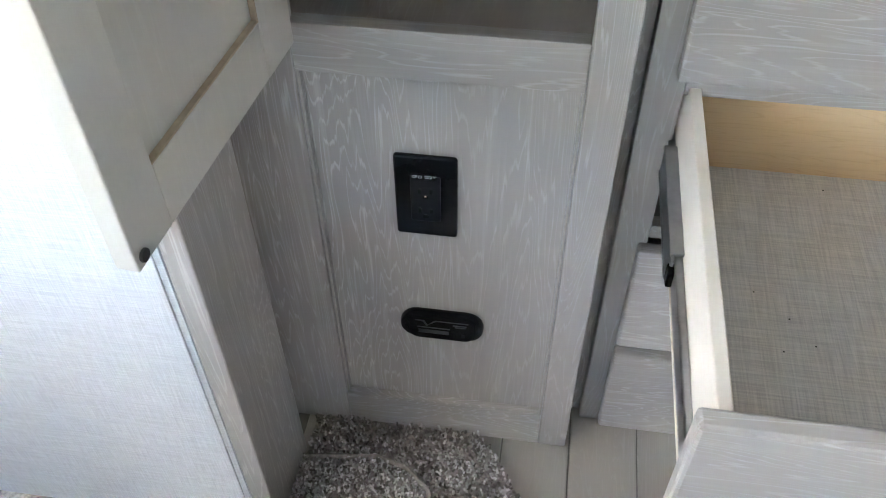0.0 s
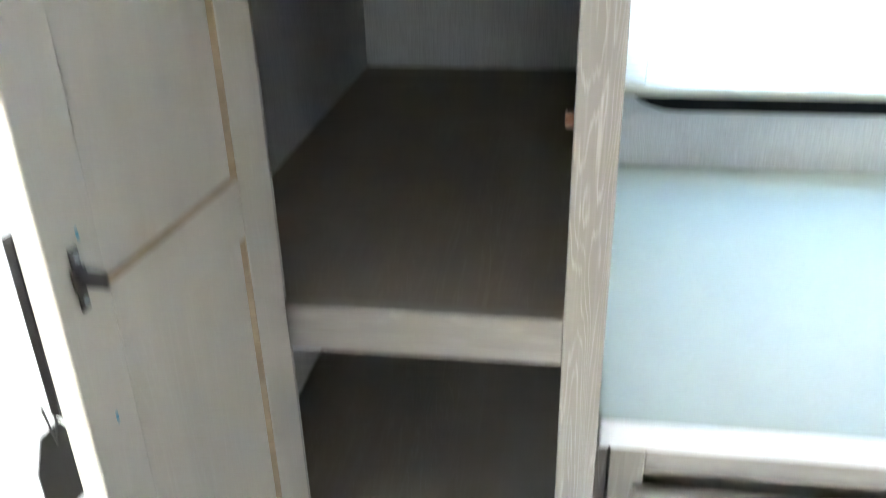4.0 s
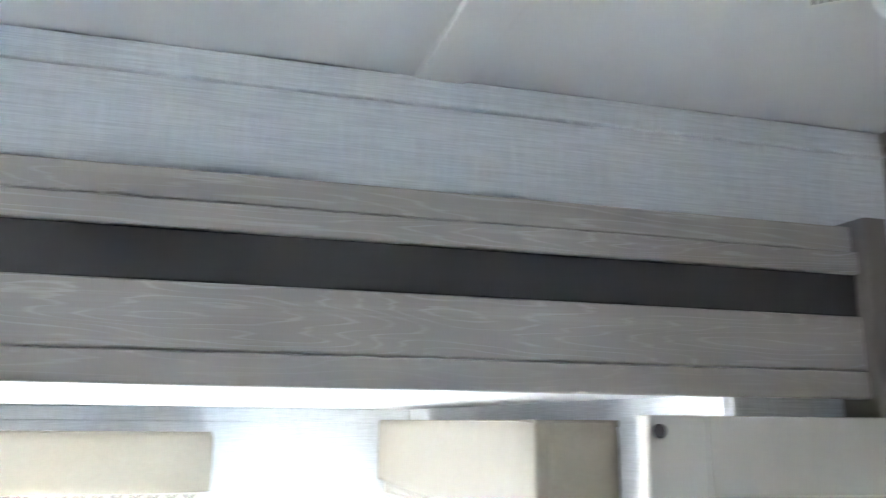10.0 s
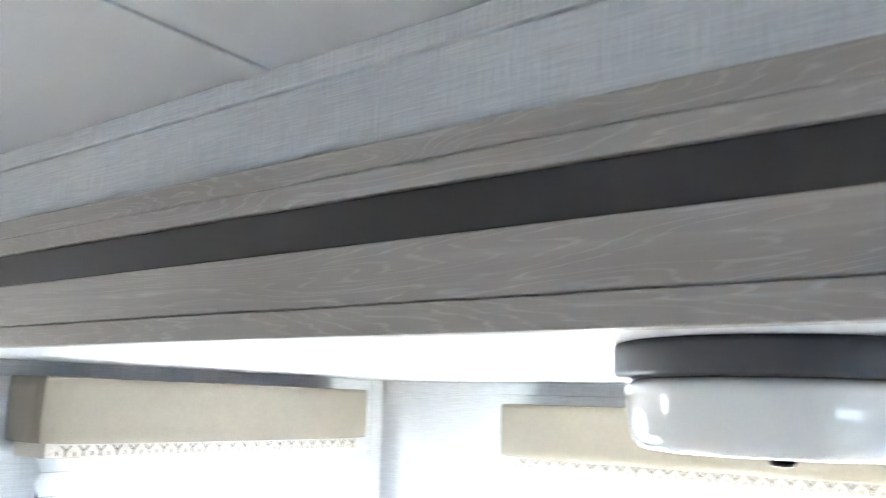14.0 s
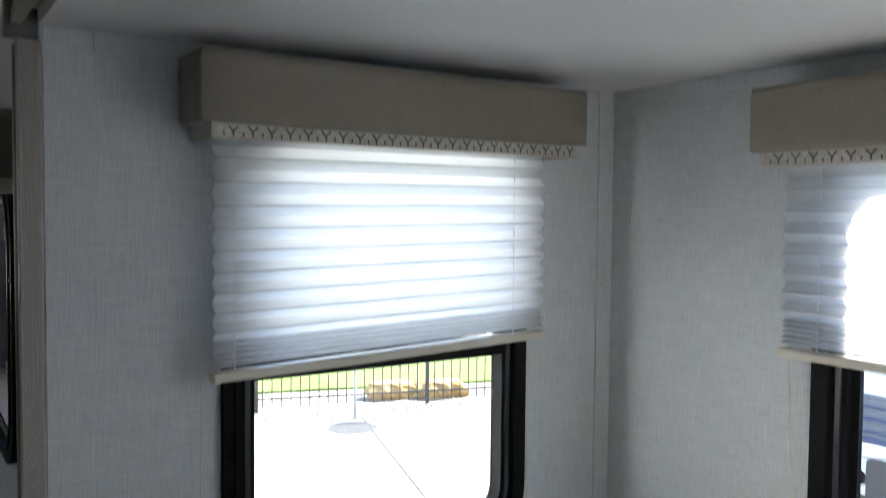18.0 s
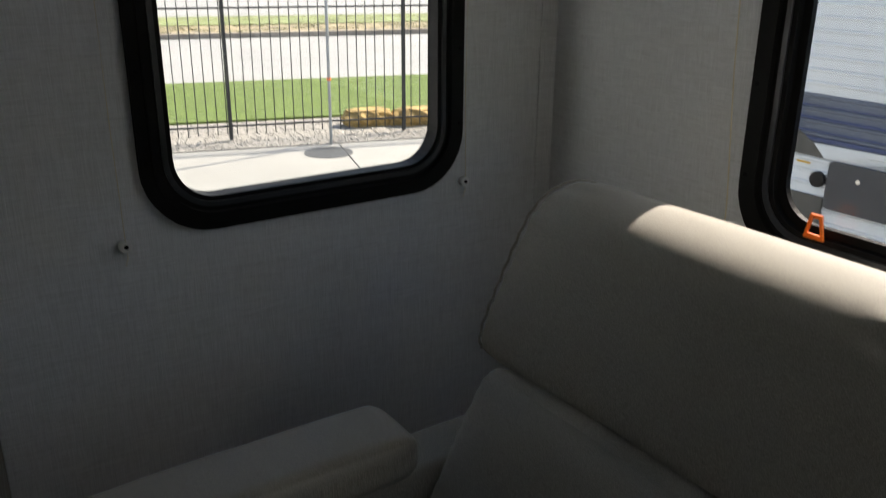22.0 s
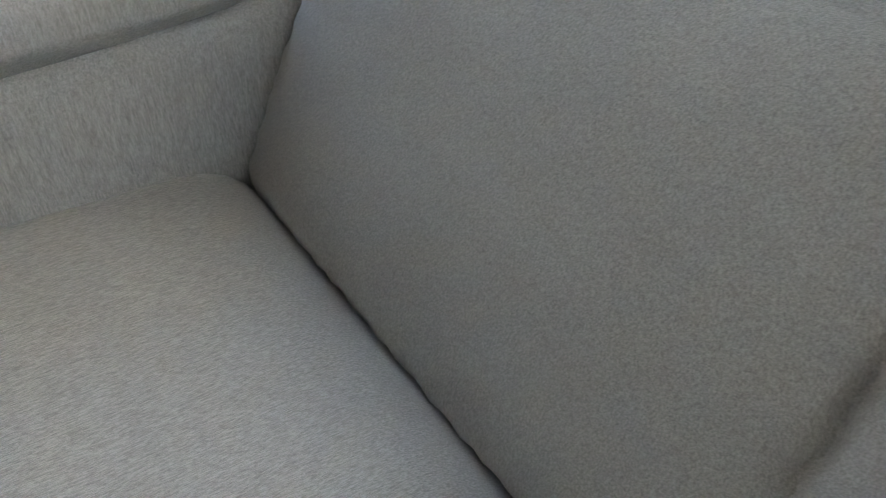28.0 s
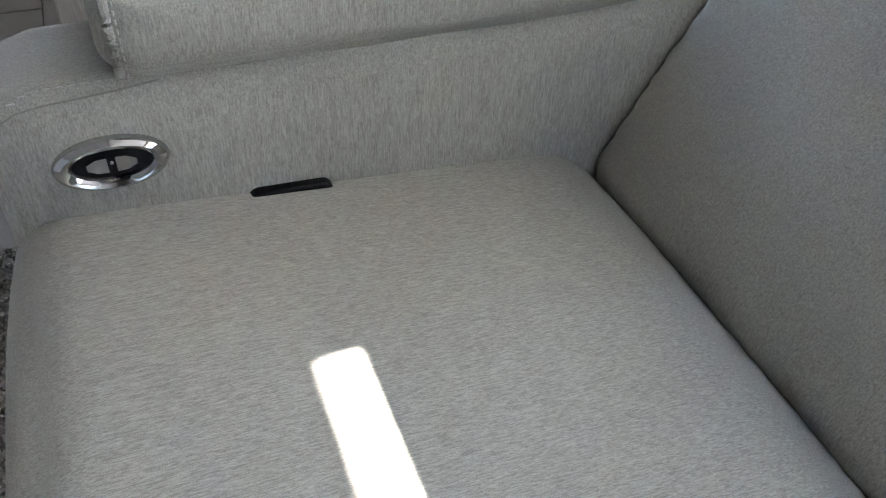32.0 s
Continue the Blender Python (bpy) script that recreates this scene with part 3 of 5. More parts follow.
def pleated_shade(name, m, w, top, bottom0, bottom1, pleats, label):
    """x along the width, z up, y into the room; bottom0 and bottom1: heights of the two lower corners."""
    sh = thing(name, (0, 0, 0), label, "window shade")
    bm = bmesh.new()
    pts = []
    gaps = [1.0 - 0.03 * k if k < pleats - 5 else 0.22 for k in range(pleats)]
    tot = sum(gaps)
    z = 0.0
    for k, g in enumerate(gaps):
        pts.append((z, 0.0)); pts.append((z + 0.5 * g / tot, 0.017))
        z += g / tot
    pts.append((1.0, 0.0))
    rows = []
    for s, d in pts:
        row = []
        for i in range(13):
            u = i / 12
            zb = bottom0 + (bottom1 - bottom0) * u + 0.022
            row.append(bm.verts.new(((u - 0.5) * w, 0.044 + d, top + (zb - top) * s)))
        rows.append(row)
    for a, b in zip(rows, rows[1:]):
        for i in range(12):
            bm.faces.new((a[i], b[i], b[i + 1], a[i + 1]))
    part("pleats", bm, SHADE, sh, "translucent white pleats")
    ang = math.degrees(math.atan2(bottom1 - bottom0, w))
    rail = box(-w / 2 - 0.004, 0.034, -0.008, w / 2 + 0.004, 0.066, 0.008, 0.003)
    part("bottom_rail", turned(rail, pose(0, 0, (bottom0 + bottom1) / 2 + 0.009, 0, -ang, 0)), SHADE_RAIL, sh, "cream bottom rail")
    part("head_rail", box(-w / 2, 0.004, top - 0.012, w / 2, 0.064, top + 0.02, 0.003), SHADE_RAIL, sh)
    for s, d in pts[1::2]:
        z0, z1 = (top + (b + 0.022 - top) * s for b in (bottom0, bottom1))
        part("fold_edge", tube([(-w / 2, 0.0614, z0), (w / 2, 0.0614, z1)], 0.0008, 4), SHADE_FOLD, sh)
    for sx in (-0.39, 0.45):
        part("lift_cord", cyl((sx * w, 0.0545, (bottom0 + bottom1) / 2 + 0.01), (sx * w, 0.0545, top), 0.0012, 5), COUNTER_EDGE, sh)
    sh.matrix_world = m
    return sh


def valance(name, m, w, h, depth, label):
    """A padded box over a shade: x along its width, z up from its bottom, y into the room."""
    va = thing(name, (0, 0, 0), label, "valance")
    part("front_board", cushion(-w / 2, depth - 0.022, 0, w / 2, depth, h, 0.007, 0.001, 12), TAUPE, va, "", True)
    for sx in (-1, 1):
        part("end_board", cushion(sx * (w / 2 - 0.02), 0.0, 0.0015, sx * (w / 2 - 0.0003), depth - 0.018, h - 0.001, 0.006, 0.0005, 6), TAUPE, va, "", True)
    part("top_board", box(-w / 2 + 0.003, 0, h - 0.006, w / 2 - 0.003, depth - 0.004, h + 0.0015), TAUPE, va)
    part("trim_band", box(-w / 2 + 0.018, depth - 0.025, -0.024, w / 2 - 0.018, depth - 0.012, 0.002, 0.002), BAND, va, "cream braid with a brown lozenge pattern")
    part("trim_band", box(-w / 2 + 0.018, 0.006, -0.024, -w / 2 + 0.028, depth - 0.02, 0.002, 0.002), BAND, va, "cream braid with a brown lozenge pattern")
    part("trim_band", box(w / 2 - 0.028, 0.006, -0.024, w / 2 - 0.018, depth - 0.02, 0.002, 0.002), BAND, va, "cream braid with a brown lozenge pattern")
    # woven lozenges, row on row
    n = int(w / 0.034)
    for k in range(n):
        x = -w / 2 + 0.03 + k * (w - 0.06) / n
        bm = None
        for a, b in (((0.0, -0.003), (0.008, -0.012)), ((0.017, -0.003), (0.009, -0.012)), ((0.0085, -0.012), (0.0085, -0.021)), ((0.024, -0.013), (0.024, -0.020))):
            d = Vector((b[0] - a[0], 0, b[1] - a[1]))
            q = box(-d.length / 2, 0, -0.0013, d.length / 2, 0.0012, 0.0013)
            turned(q, Matrix.Translation((x + (a[0] + b[0]) / 2, depth - 0.0122, (a[1] + b[1]) / 2)) @ Matrix.Rotation(-math.atan2(d.z, d.x), 4, "Y"))
            bm = q if bm is None else join(bm, q)
        part("lozenge", bm, BAND_DARK, va)
    va.matrix_world = m
    return va


BAND = plain("braid", (0.55, 0.52, 0.46), 0.8, mottle=0.25, scale=260)
BAND_DARK = plain("braid_dark", (0.13, 0.115, 0.10), 0.8, mottle=0.2, scale=200)

end_mid = (W1[0] + W1[1]) / 2
window_unit("window_1", pose(end_mid, Y2, W1[2]), W1[1] - W1[0], W1[3] - W1[2], "black-framed slide-out window with rounded corners, shade half down", 0.0585, 1.250 - W1[2])
pleated_shade("pleated_blind", pose(-0.685, Y2 + 0.004, 0), 0.698, 1.70, 1.288, 1.265, 15, "translucent white pleated shade drawn half down")
valance("valance", pose(-0.6945, Y2 + 0.001, 1.6875), 0.797, 0.111, 0.125, "taupe padded window valance with patterned braid")
window_unit("window_2", pose(end_mid, YN, W3[2], 0, 0, 180), W3[1] - W3[0], W3[3] - W3[2], "black-framed slide-out window with rounded corners")
pleated_shade("pleated_blind", pose(-0.6975, YN - 0.004, 0, 0, 0, 180), 0.706, 1.70, 1.10, 1.10, 11, "translucent white pleated shade drawn half down")
valance("valance", pose(-0.706, YN - 0.001, 1.688, 0, 0, 180), 0.822, 0.115, 0.105, "taupe padded window valance with patterned braid")
out_mid = (W2[0] + W2[1]) / 2
window_unit("window_3", pose(XS, out_mid, W2[2], 0, 0, -90), W2[1] - W2[0], W2[3] - W2[2], "wide black-framed window behind the sofa, shade half down", 0.063, screen=True)
pleated_shade("pleated_blind", pose(XS + 0.004, -1.405, 0, 0, 0, -90), 1.36, 1.70, 1.297, 1.297, 14, "translucent white pleated shade drawn half down")
valance("valance", pose(XS + 0.001, -1.376, 1.661, 0, 0, -90), 1.525, 0.115, 0.095, "long taupe padded window valance with patterned braid")
k_mid = (W4[0] + W4[1]) / 2
k_tilt = math.degrees(math.atan(KW_LEAN))
def kitchen_y(z):
    return KW - KW_LEAN * (z - Z_LEAN)
window_unit("window_4", pose(k_mid, kitchen_y(W4[2]), W4[2], -k_tilt, 0, 180), W4[1] - W4[0], (W4[3] - W4[2]) / math.cos(radians(k_tilt)), "black-framed kitchen window, shade drawn down")
pleated_shade("pleated_blind", pose(k_mid, kitchen_y(1.130) + 0.001, 1.130, -k_tilt, 0, 180), 1.08, 0.575, 0.0, 0.0, 15, "translucent white pleated shade drawn nearly to the sill")
valance("valance", pose(k_mid, 0.610, 1.612, 0, 0, 180), 1.14, 0.128, 0.11, "taupe padded window valance with patterned braid")
f_mid = (W5[0] + W5[1]) / 2
window_unit("window_5", pose(XW, f_mid, W5[2], 0, 0, -90), W5[1] - W5[0], W5[3] - W5[2], "black-framed window of the main room, shade part down")
pleated_shade("pleated_blind", pose(XW + 0.004, f_mid, 0, 0, 0, -90), 0.56, 1.62, 1.38, 1.38, 8, "translucent white pleated shade drawn part way")
valance("valance", pose(XW + 0.001, f_mid, 1.60, 0, 0, -90), 0.66, 0.12, 0.10, "taupe padded window valance with patterned braid")

# ---- pantry ----
pantry = thing("pantry_cabinet", (0.12, 0, 0), "tall limed oak pantry with open shelves, door swung open", "cabinet")
ZB, R1B, R1T, R2B, R2T, R3B, R3T, ZCT, ZPB, ZPT, ZCR = 0.077, 0.644, 0.699, 1.039, 1.092, 1.433, 1.493, 1.789, 1.846, 2.024, 2.066
D = 0.019
part("stile", box(PL, 0, 0, 0, D, ZCR, 0.0015), WOOD_Z, pantry)
part("stile", box(OW, 0, 0, PR, D, ZCR, 0.0015), WOOD_Z, pantry)
for nm, a, b in (("base_rail", 0.0, ZB), ("rail", R1B, R1T), ("rail", R2B, R2T), ("rail", R3B, R3T), ("rail", ZCT, ZPB), ("top_rail", ZPT, ZCR)):
    part(nm, box(0.0005, 0.0006, a, OW - 0.0005, D, b, 0.0012), WOOD_X, pantry)
part("lower_panel", box(-0.01, D - 0.006, ZB - 0.01, OW + 0.01, D, R1B + 0.01), WOOD_Z, pantry)
part("upper_panel", box(-0.01, D - 0.006, ZPB - 0.01, OW + 0.01, D, ZPT + 0.01), WOOD_Z, pantry)
for sx in (0.0008, OW - 0.0038):
    for a, b in ((ZB, R1B), (ZPB, ZPT)):
        part("bead", box(sx, 0.003, a, sx + 0.003, D - 0.006, b), WOOD_Z, pantry)
part("crown", box(PL, -0.006, ZCR, PR + 0.004, 0.04, CEIL - 0.001, 0.002), WOOD_X, pantry)
part("side", box(PR - 0.012, D, 0, PR - 0.001, WALL_K, CEIL - 0.001), WOOD_Z, pantry)
part("side", box(-0.138, D + 0.001, 0, -0.1345, WALL_K - 0.001, ZPB), LINEN, pantry, "linen-print inner side")
part("inner_side", box(OW + 0.016, D, R1T - 0.03, OW + 0.026, WALL_K - 0.01, ZPB), LINEN, pantry, "linen-print inner side")
part("back", box(-0.134, WALL_K - 0.012, R1T - 0.03, PR - 0.013, WALL_K - 0.001, R3T - 0.031), LINEN, pantry, "linen-print inner back")
slope = box(-0.134, 0.0, 0.0, PR - 0.027, 0.012, ZCT - R3T + 0.012)
for v in slope.verts:
    v.co.y += 0.715 - 0.27 * v.co.z
    v.co.z += R3T - 0.0075
part("upper_back", slope, LINEN, pantry, "sloping linen-print inner back")
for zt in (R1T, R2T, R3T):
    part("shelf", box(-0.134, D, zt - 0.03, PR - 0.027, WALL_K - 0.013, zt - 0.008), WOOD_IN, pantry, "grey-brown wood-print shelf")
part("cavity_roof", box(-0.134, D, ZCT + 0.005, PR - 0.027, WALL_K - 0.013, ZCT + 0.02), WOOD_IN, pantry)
part("catch_strike", box(OW + 0.001, 0.03, 1.262, OW + 0.014, 0.045, 1.312, 0.002), NICKEL, pantry, "dark metal catch")
part("catch_ball", cyl((OW - 0.008, 0.036, 1.287), (OW + 0.004, 0.036, 1.287), 0.008, 12, bevel=0.003), plain("copper_roller", (0.28, 0.15, 0.10), 0.4, 0.6), pantry)

# the pantry's door, hinged beside the slide: built closed at the hinge, then turned
DW, DZ0, DZ1, DT = 0.3165, 0.692, 1.8075, 0.019
door = thing("pantry_door", (0, 0, 0), "limed oak pantry door standing wide open, two raised panels", "cabinet door")
def dpart(nm, bm, mat, label=""):
    return part(nm, bm, mat, door, label)
SW = 0.050
HS = 0.0785
dpart("stile", box(0.0190, 0, DZ0, HS, DT, DZ1, 0.0015), WOOD_DOOR_IN)
dpart("stile", box(DW - SW, 0, DZ0, DW, DT, DZ1, 0.0015), WOOD_DOOR_IN)
MIDZ, MID1 = 1.2095, 1.264
for a, b in ((DZ0, DZ0 + 0.057), (MIDZ, MID1), (DZ1 - 0.061, DZ1)):
    dpart("rail", box(HS + 0.0004, 0.0004, a, DW - SW - 0.0004, DT - 0.0004, b, 0.0012), WOOD_DOOR_IN)
for a, b in ((DZ0 + 0.057, MIDZ), (MID1, DZ1 - 0.061)):
    dpart("panel", box(HS - 0.006, 0.007, a - 0.006, DW - SW + 0.006, 0.013, b + 0.006), WOOD_DOOR_IN)
    dpart("panel_edge", box(HS + 0.0005, 0.013, a, HS + 0.0025, DT - 0.0005, b), EDGE, "raw wood rebate edge")
    dpart("panel_edge", box(HS, 0.013, a + 0.0005, DW - SW, DT - 0.0005, a + 0.0025), EDGE, "raw wood rebate edge")
for z in (DZ0 + 0.010, DZ1 - 0.012):
    dpart("bumper", cyl((DW - 0.009, DT, z), (DW - 0.009, DT + 0.003, z), 0.0055, 12, bevel=0.001), plain("brown_bumper", (0.05, 0.035, 0.03), 0.5), "dark rubber bumper")
plate_bm = join(box(DW - 0.0265, DT, 1.2625, DW - 0.0185, DT + 0.0022, 1.3055, 0.0008), box(DW - 0.0285, DT, 1.277, DW - 0.0165, DT + 0.0032, 1.291, 0.0008))
plate = dpart("catch_plate", plate_bm, NICKEL, "dark metal catch plate")
for z in (1.2985, 1.2690):
    part("screw", cyl((DW - 0.0225, DT + 0.0020, z), (DW - 0.0225, DT + 0.0034, z), 0.0028, 12, bevel=0.0008), STEEL, plate)
for z in (1.2815, 1.2875):
    part("catch_prong", cyl((DW - 0.0225, DT + 0.003, z), (DW - 0.0225, DT + 0.021, z), 0.0027, 10, bevel=0.001), NICKEL, plate, "dark metal roller")
for u, z in ((0.2856, 1.3105), (0.2888, 1.1739)):
    dpart("pencil_mark", box(u - 0.0012, DT, z - 0.0035, u + 0.0012, DT + 0.0003, z + 0.0035), plain("blue_crayon", (0.10, 0.30, 0.42), 0.7), "small blue crayon mark")
pull = dpart("handle", box(DW - 0.034, -0.032, 1.167, DW - 0.024, -0.022, 1.307, 0.002), BLACK, "square black bar pull")
for z in (1.178, 1.295):
    part("handle_foot", box(DW - 0.034, -0.024, z - 0.005, DW - 0.024, 0.0, z + 0.005, 0.001), BLACK, pull)
tag = thing("hang_tag", (0, 0, 0), "black and white printed cardboard tag hanging from the door pull", "tag")
TAG_WHITE = plain("tag_white", (0.78, 0.79, 0.80), 0.5, mottle=0.03)
TAG_BLACK = plain("tag_black", (0.015, 0.015, 0.016), 0.5)
part("loop", tube([(DW - 0.036, -0.036, 1.176), (DW - 0.029, -0.038, 1.140), (DW - 0.022, -0.036, 1.176)], 0.0010, 5), TAG_BLACK, tag)
def tag_piece(nm, z0, z1, half, mat, label=""):
    """One printed field of the tag, bent slightly away from the door."""
    bm = slab_prism([(-half, z0), (half, z0), (half, z1), (-half, z1)], -0.0006, 0.0006)
    for v in bm.verts:
        v.co.y += 0.9 * (1.145 - v.co.z) ** 2 - 0.004
    part(nm, turned(bm, pose(DW - 0.029, -0.037, 0)), mat, tag, label)
tag_head = slab_prism([(-0.021, 1.080), (0.021, 1.080), (0.021, 1.128), (0.010, 1.152), (-0.010, 1.152), (-0.021, 1.128)], -0.0006, 0.0006)
part("head", turned(tag_head, pose(DW - 0.029, -0.041, 0)), TAG_BLACK, tag, "black top part of the tag")
tag_piece("card", 1.012, 1.0797, 0.021, TAG_WHITE)
tag_piece("band", 0.990, 1.0117, 0.021, TAG_BLACK, "black printed band")
tag_piece("card", 0.938, 0.9897, 0.021, TAG_WHITE)
tag_piece("foot", 0.922, 0.9377, 0.021, TAG_BLACK)
for k in range(6):
    z = 1.066 - 0.008 * k if k < 4 else 0.976 - 0.010 * (k - 4)
    d = 0.9 * (1.145 - z) ** 2 - 0.004
    for side in (-1, 1):
        part("print_bar", box(DW - 0.044, -0.037 + d + side * 0.0008 - 0.0002, z, DW - 0.015 - 0.006 * (k % 2), -0.037 + d + side * 0.0008 + 0.0002, z + 0.002), TAG_BLACK, tag)
# hinges: cup on the door, arm, and base on the frame
for z in (0.800, 1.699):
    plate_bm = join(box(0.0395, DT, z - 0.031, 0.0555, DT + 0.0025, z + 0.031, 0.001), cyl((0.047, DT, z), (0.047, DT + 0.005, z), 0.0165, 20, bevel=0.002))
    hinge = dpart("hinge", plate_bm, HINGE, "nickel-plated concealed hinge")
    part("hinge_cup", cyl((0.047, DT + 0.0049, z), (0.047, DT + 0.0058, z), 0.0115, 18), NICKEL, hinge, "dark sunk hinge cup")
    part("hinge_arm", join(box(0.010, DT + 0.007, z - 0.0075, 0.040, DT + 0.015, z + 0.0075, 0.003), box(0.036, DT + 0.002, z - 0.0065, 0.0445, DT + 0.013, z + 0.0065, 0.003)), HINGE, hinge)
    part("hinge_base", join(box(-0.0015, DT - 0.001, z - 0.013, 0.0125, DT + 0.0095, z + 0.013, 0.003), box(0.000, DT - 0.002, z - 0.024, 0.009, DT + 0.002, z + 0.024, 0.0015), cyl((0.0045, DT - 0.001, z - 0.022), (0.0045, DT + 0.003, z - 0.022), 0.0075, 14), cyl((0.0045, DT - 0.001, z + 0.022), (0.0045, DT + 0.003, z + 0.022), 0.0075, 14)), HINGE, hinge)
    part("adjusting_screw", cyl((0.004, DT + 0.009, z), (0.004, DT + 0.019, z), 0.0065, 14, bevel=0.001), HINGE, hinge)
    part("screw_slot", box(-0.001, DT + 0.0186, z - 0.0008, 0.009, DT + 0.0194, z + 0.0008), NICKEL, hinge)
    for u, d in ((0.047, 0.0025), (0.0045, 0.003)):
        for dz in (-0.024, 0.024) if u > 0.02 else (-0.022, 0.022):
            part("hinge_screw", cyl((u, DT + d - 0.001, z + dz), (u, DT + d + 0.0012, z + dz), 0.004, 10, bevel=0.0006), STEEL, hinge)
door.matrix_world = pose(-0.004, -0.001, 0, 0, 0, -95.5)
tag.matrix_world = pose(-0.004, -0.001, 0, 0, 0, -95.5)

# outlet and power centre on the lower panel
PY = D - 0.006
gfci = thing("power_outlet", (0.1278, PY, 0.4820), "black twin power outlet with test-labelled cover plate", "power outlet")
part("cover_plate", turned(slab_prism(rounded_rect(0.071, 0.119, 0.004, 3), 0, -0.007, 0.0025), pose(0.1278, PY, 0.4820)), BLACK, gfci, "glossy black bevelled plate")
part("socket_block", turned(slab_prism(rounded_rect(0.034, 0.068, 0.003, 3), -0.006, -0.0095, 0.001), pose(0.1278, PY, 0.4820)), plain("satin_black", (0.011, 0.0115, 0.0125), 0.5, Specular_IOR_Level=0.2), gfci)
slot_black = plain("slot_dark", (0.0006, 0.0006, 0.0007), 0.95)
for dz in (0.0126, -0.0170):
    for dx, w, h, up in ((-0.0066, 0.0034, 0.0072, 0.0), (0.0066, 0.0034, 0.0066, 0.0), (0.0, 0.0062, 0.0050, -0.0088)):
        part("slot", box(0.1278 + dx - w / 2, PY - 0.0099, 0.4820 + dz + up - h / 2, 0.1278 + dx + w / 2, PY - 0.0094, 0.4820 + dz + up + h / 2), slot_black, gfci)
part("indicator", box(0.1268, PY - 0.0103, 0.4866, 0.1290, PY - 0.0096, 0.4880), plain("amber", (0.62, 0.42, 0.25), 0.4), gfci)


def writing(parent, text, size, m, mat, name="lettering", depth=0.0002, align="LEFT"):
    cu = bpy.data.curves.new(name, "FONT")
    cu.body, cu.size, cu.extrude, cu.align_x, cu.resolution_u = text, size, depth, align, 2
    ob = bpy.data.objects.new(name, cu)
    scene.collection.objects.link(ob)
    bpy.context.view_layer.update()
    me = bpy.data.meshes.new_from_object(ob.evaluated_get(bpy.context.evaluated_depsgraph_get()))
    bpy.data.objects.remove(ob)
    bpy.data.curves.remove(cu)
    me.transform(Matrix.Translation(-root_place(parent)) @ m)
    me.materials.append(mat)
    t = new(name, me)
    t.parent = parent
    return t


INK_WHITE = plain("white_print", (0.55, 0.57, 0.58), 0.5, mottle=0.02)
part("label_strip", box(0.1125, PY - 0.0098, 0.5118, 0.1400, PY - 0.0068, 0.5200, 0.0005), BLACK, gfci)
writing(gfci, "GFCI", 0.0056, pose(0.1130, PY - 0.0099, 0.5138, 90, 0, 0), INK_WHITE)
writing(gfci, "PROTECTED\nOUTLET", 0.0023, pose(0.1278, PY - 0.0099, 0.5164, 90, 0, 0), INK_WHITE)
vent = thing("gas_detector", (0.138, PY, 0.258), "black oval low-mounted gas detector with slots", "gas detector")
GX, GZC = 0.1437, 0.2562
part("case", turned(slab_prism(rounded_rect(0.110, 0.050, 0.0235, 8), 0, -0.0125, 0.004), pose(GX, PY, GZC)), BLACK, vent, "glossy black case", True)
part("face", turned(slab_prism(rounded_rect(0.088, 0.046, 0.014, 5), -0.011, -0.0150, 0.0025), pose(GX, PY, GZC)), BLACK, vent)
part("slot", box(GX - 0.030, PY - 0.0157, GZC - 0.010, GX + 0.010, PY - 0.0148, GZC - 0.003, 0.0004), plain("grey_slot", (0.035, 0.037, 0.04), 0.4), vent)
part("test_button", box(GX + 0.027, PY - 0.0157, GZC - 0.012, GX + 0.031, PY - 0.0148, GZC - 0.006), plain("button_dark", (0.002, 0.002, 0.002), 0.7), vent)
GREY_PRINT = plain("grey_print", (0.05, 0.052, 0.055), 0.5)
for x0, x1, z in ((-0.008, 0.036, 0.0155), (0.016, 0.034, 0.010), (0.018, 0.032, 0.0065), (-0.032, 0.012, 0.001)):
    part("print_bar", box(GX + x0, PY - 0.0156, GZC + z, GX + x1, PY - 0.0149, GZC + z + 0.0016), GREY_PRINT, vent)
part("print_mark", turned(slab_prism([(-0.034, 0.016), (-0.022, 0.016), (-0.018, 0.007), (-0.006, 0.015), (-0.010, 0.0155), (-0.019, 0.004), (-0.024, 0.0135), (-0.034, 0.0145)], -0.0156, -0.0149), pose(GX, PY, GZC)), GREY_PRINT, vent)
for x in (GX - 0.047, GX + 0.047):
    part("screw", cyl((x, PY - 0.011, GZC - 0.004), (x, PY - 0.0135, GZC - 0.004), 0.003, 10), BLACK, vent)

# ---- kitchen ----
KX1, KF, KZ = 1.75, 0.056, 0.923
base = thing("kitchen_cabinet", (0.9, 0.3, 0), "limed oak kitchen base cabinet with a column of drawers", "cabinet")
part("filler", box(PR + 0.001, 0.072, 0, 0.348, 0.09, KZ, 0.001), WOOD_Z, base)
part("stile", box(0.3485, KF, 0, 0.388, KF + 0.019, KZ, 0.0015), WOOD_Z, base)
part("stile", box(0.835, KF, 0, 0.875, KF + 0.019, KZ, 0.0015), WOOD_Z, base)
for a, b in ((0.862, KZ), (0.612, 0.634), (0.404, 0.424), (0.196, 0.212), (0.0, 0.012)):
    part("rail", box(0.3885, KF + 0.0006, a, 0.8345, KF + 0.019, b, 0.0012), WOOD_X, base)
part("side", box(0.349, KF + 0.0195, 0, 0.361, KW - 0.002, KZ), WOOD_Z, base)
part("front_panel", box(0.8755, KF + 0.003, 0, KX1, KF + 0.019, KZ, 0.0015), WOOD_Z, base)
part("back", box(0.362, KW - 0.014, 0, KX1, KW - 0.002, KZ), PLY_FACE, base)
